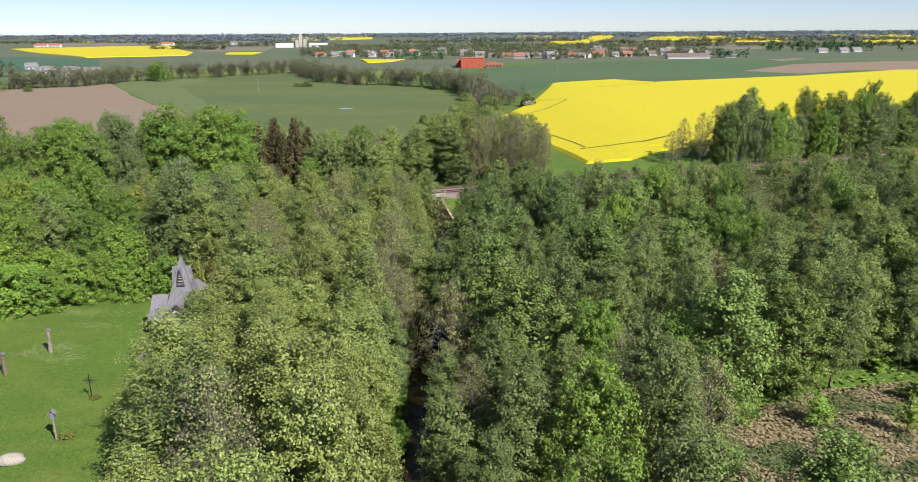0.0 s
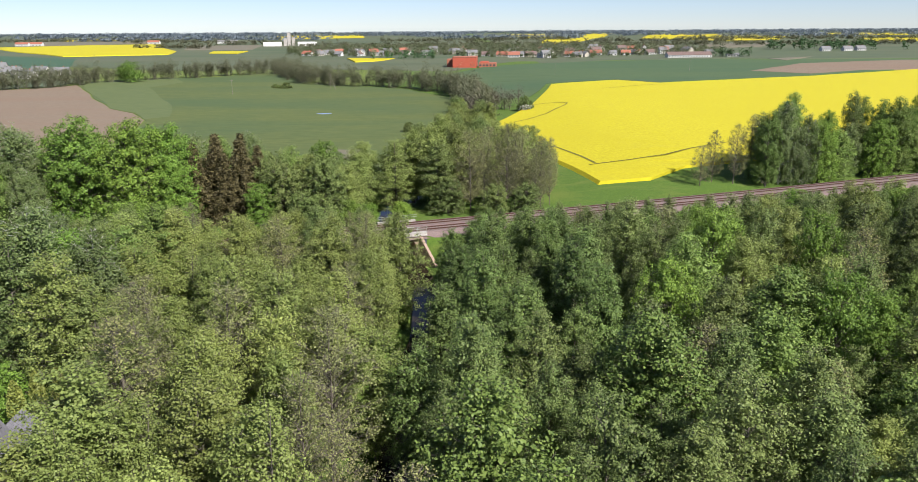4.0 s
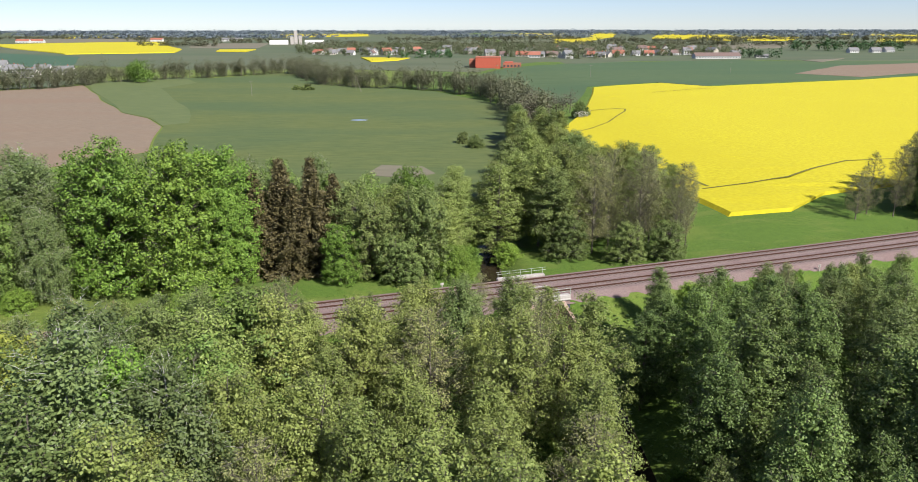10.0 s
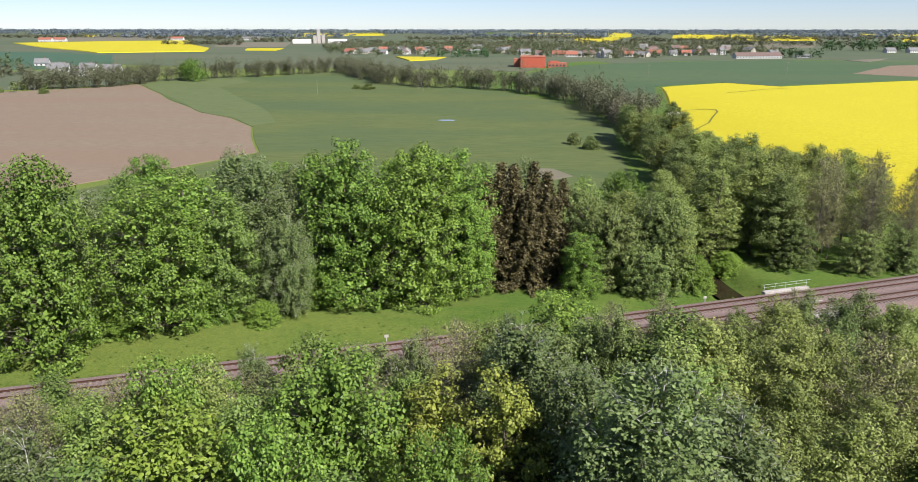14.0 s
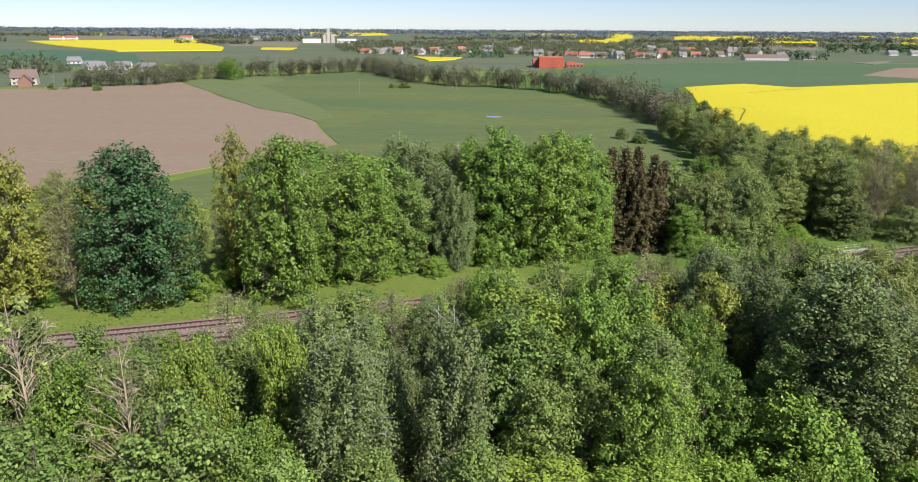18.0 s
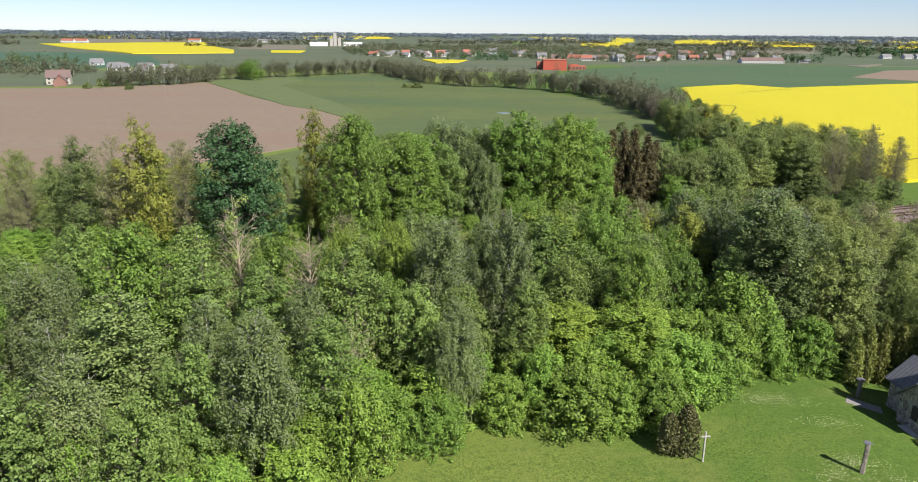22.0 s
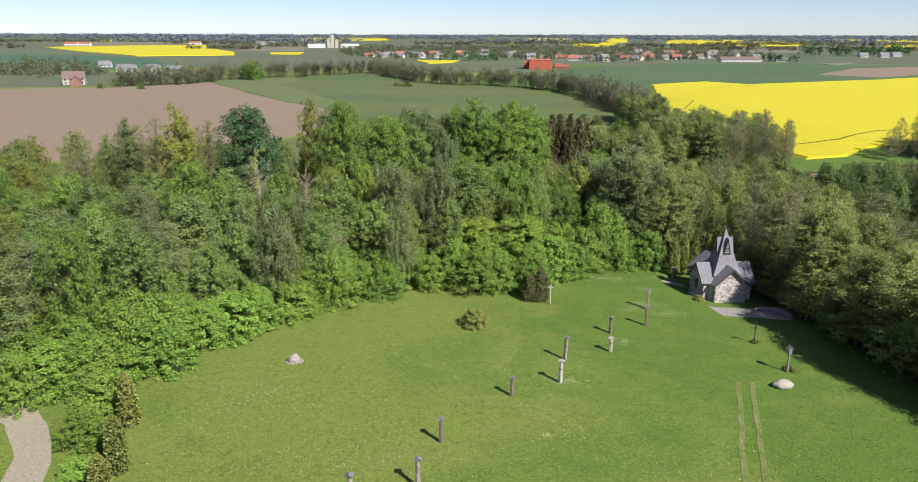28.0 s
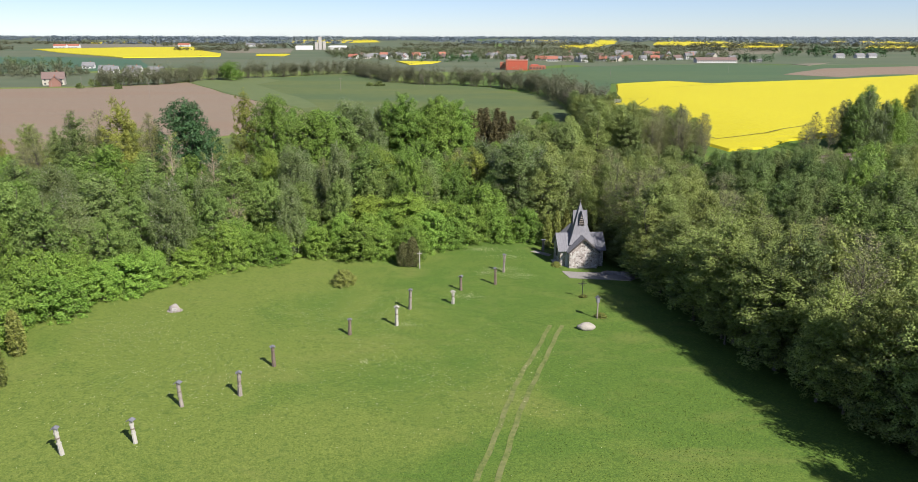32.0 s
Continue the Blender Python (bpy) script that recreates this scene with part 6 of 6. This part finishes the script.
wood_stuff("horizon_woods", "woods along the horizon, distance haze in their blue-grey leaf colour", horizon, 12, 17, 26, 5.5, LEAF_HAZED, 72, 2.4)


# ---------- poles and wires ----------
def power_pole(x, y, h, label, brace=False):
    ob = thing("power_pole", label, "pole", (x, y, gz(x, y)), 0, "power poles")
    bm = bmesh.new()
    bmesh.ops.create_cone(bm, cap_ends=True, segments=8, radius1=0.1, radius2=0.06, depth=h + 0.4, matrix=Matrix.Translation((0, 0, h / 2 - 0.2)))
    part("shaft", bm, WOODPOST, ob)
    bm = bmesh.new()
    box(bm, (0, 0, h - 0.5), (2.0, 0.12, 0.12), 0, 0.01)
    part("crossarm", bm, WOODPOST, ob)
    if brace:
        bm = bmesh.new()
        bmesh.ops.create_cone(bm, cap_ends=True, segments=8, radius1=0.15, radius2=0.1, depth=h, matrix=Matrix.Translation((1.6, 0, h / 2 - 0.1)) @ Matrix.Rotation(-0.3, 4, "Y"))
        part("brace", bm, WOODPOST, ob)


for x, y, h, br in ((-138, 488, 9, False), (-83, 521, 10, True), (-346, 497, 9, False), (-325, 498, 9, False), (-249, 431, 9, False), (75, 600, 9, False), (190, 640, 9, False)):
    power_pole(x, y, h, "slim pale power pole standing in the field", br)


# ---------- sleepers ----------
for o, tr in tracks:
    far_v, far_f = [], []
    base = [tuple(v.co) for v in sleeper.vertices]
    polys = [tuple(p.vertices) for p in sleeper.polygons]
    x = -200.0
    while x < 150:
        a = rail_turn(x)
        m = pose(x - math.sin(a) * o, rail_y(x) + math.cos(a) * o, RAIL_TOP - 0.2 + rng.uniform(-0.015, 0.015), 0, 0, math.degrees(a) + rng.uniform(-0.6, 0.6))
        if -60 < x < 75:
            ob = new("sleeper", sleeper)
            ob.parent = tr
            ob.matrix_basis = m
        else:
            k = len(far_v)
            far_v += [tuple(m @ Vector(c)) for c in base]
            far_f += [tuple(q + k for q in p) for p in polys]
        x += 0.6 * math.cos(a)
    rest_ob = part("far_sleeper", mesh_of("far_sleeper", far_v, far_f, SLEEPER), None, tr)
    rest_ob["kind"] = "stuff"
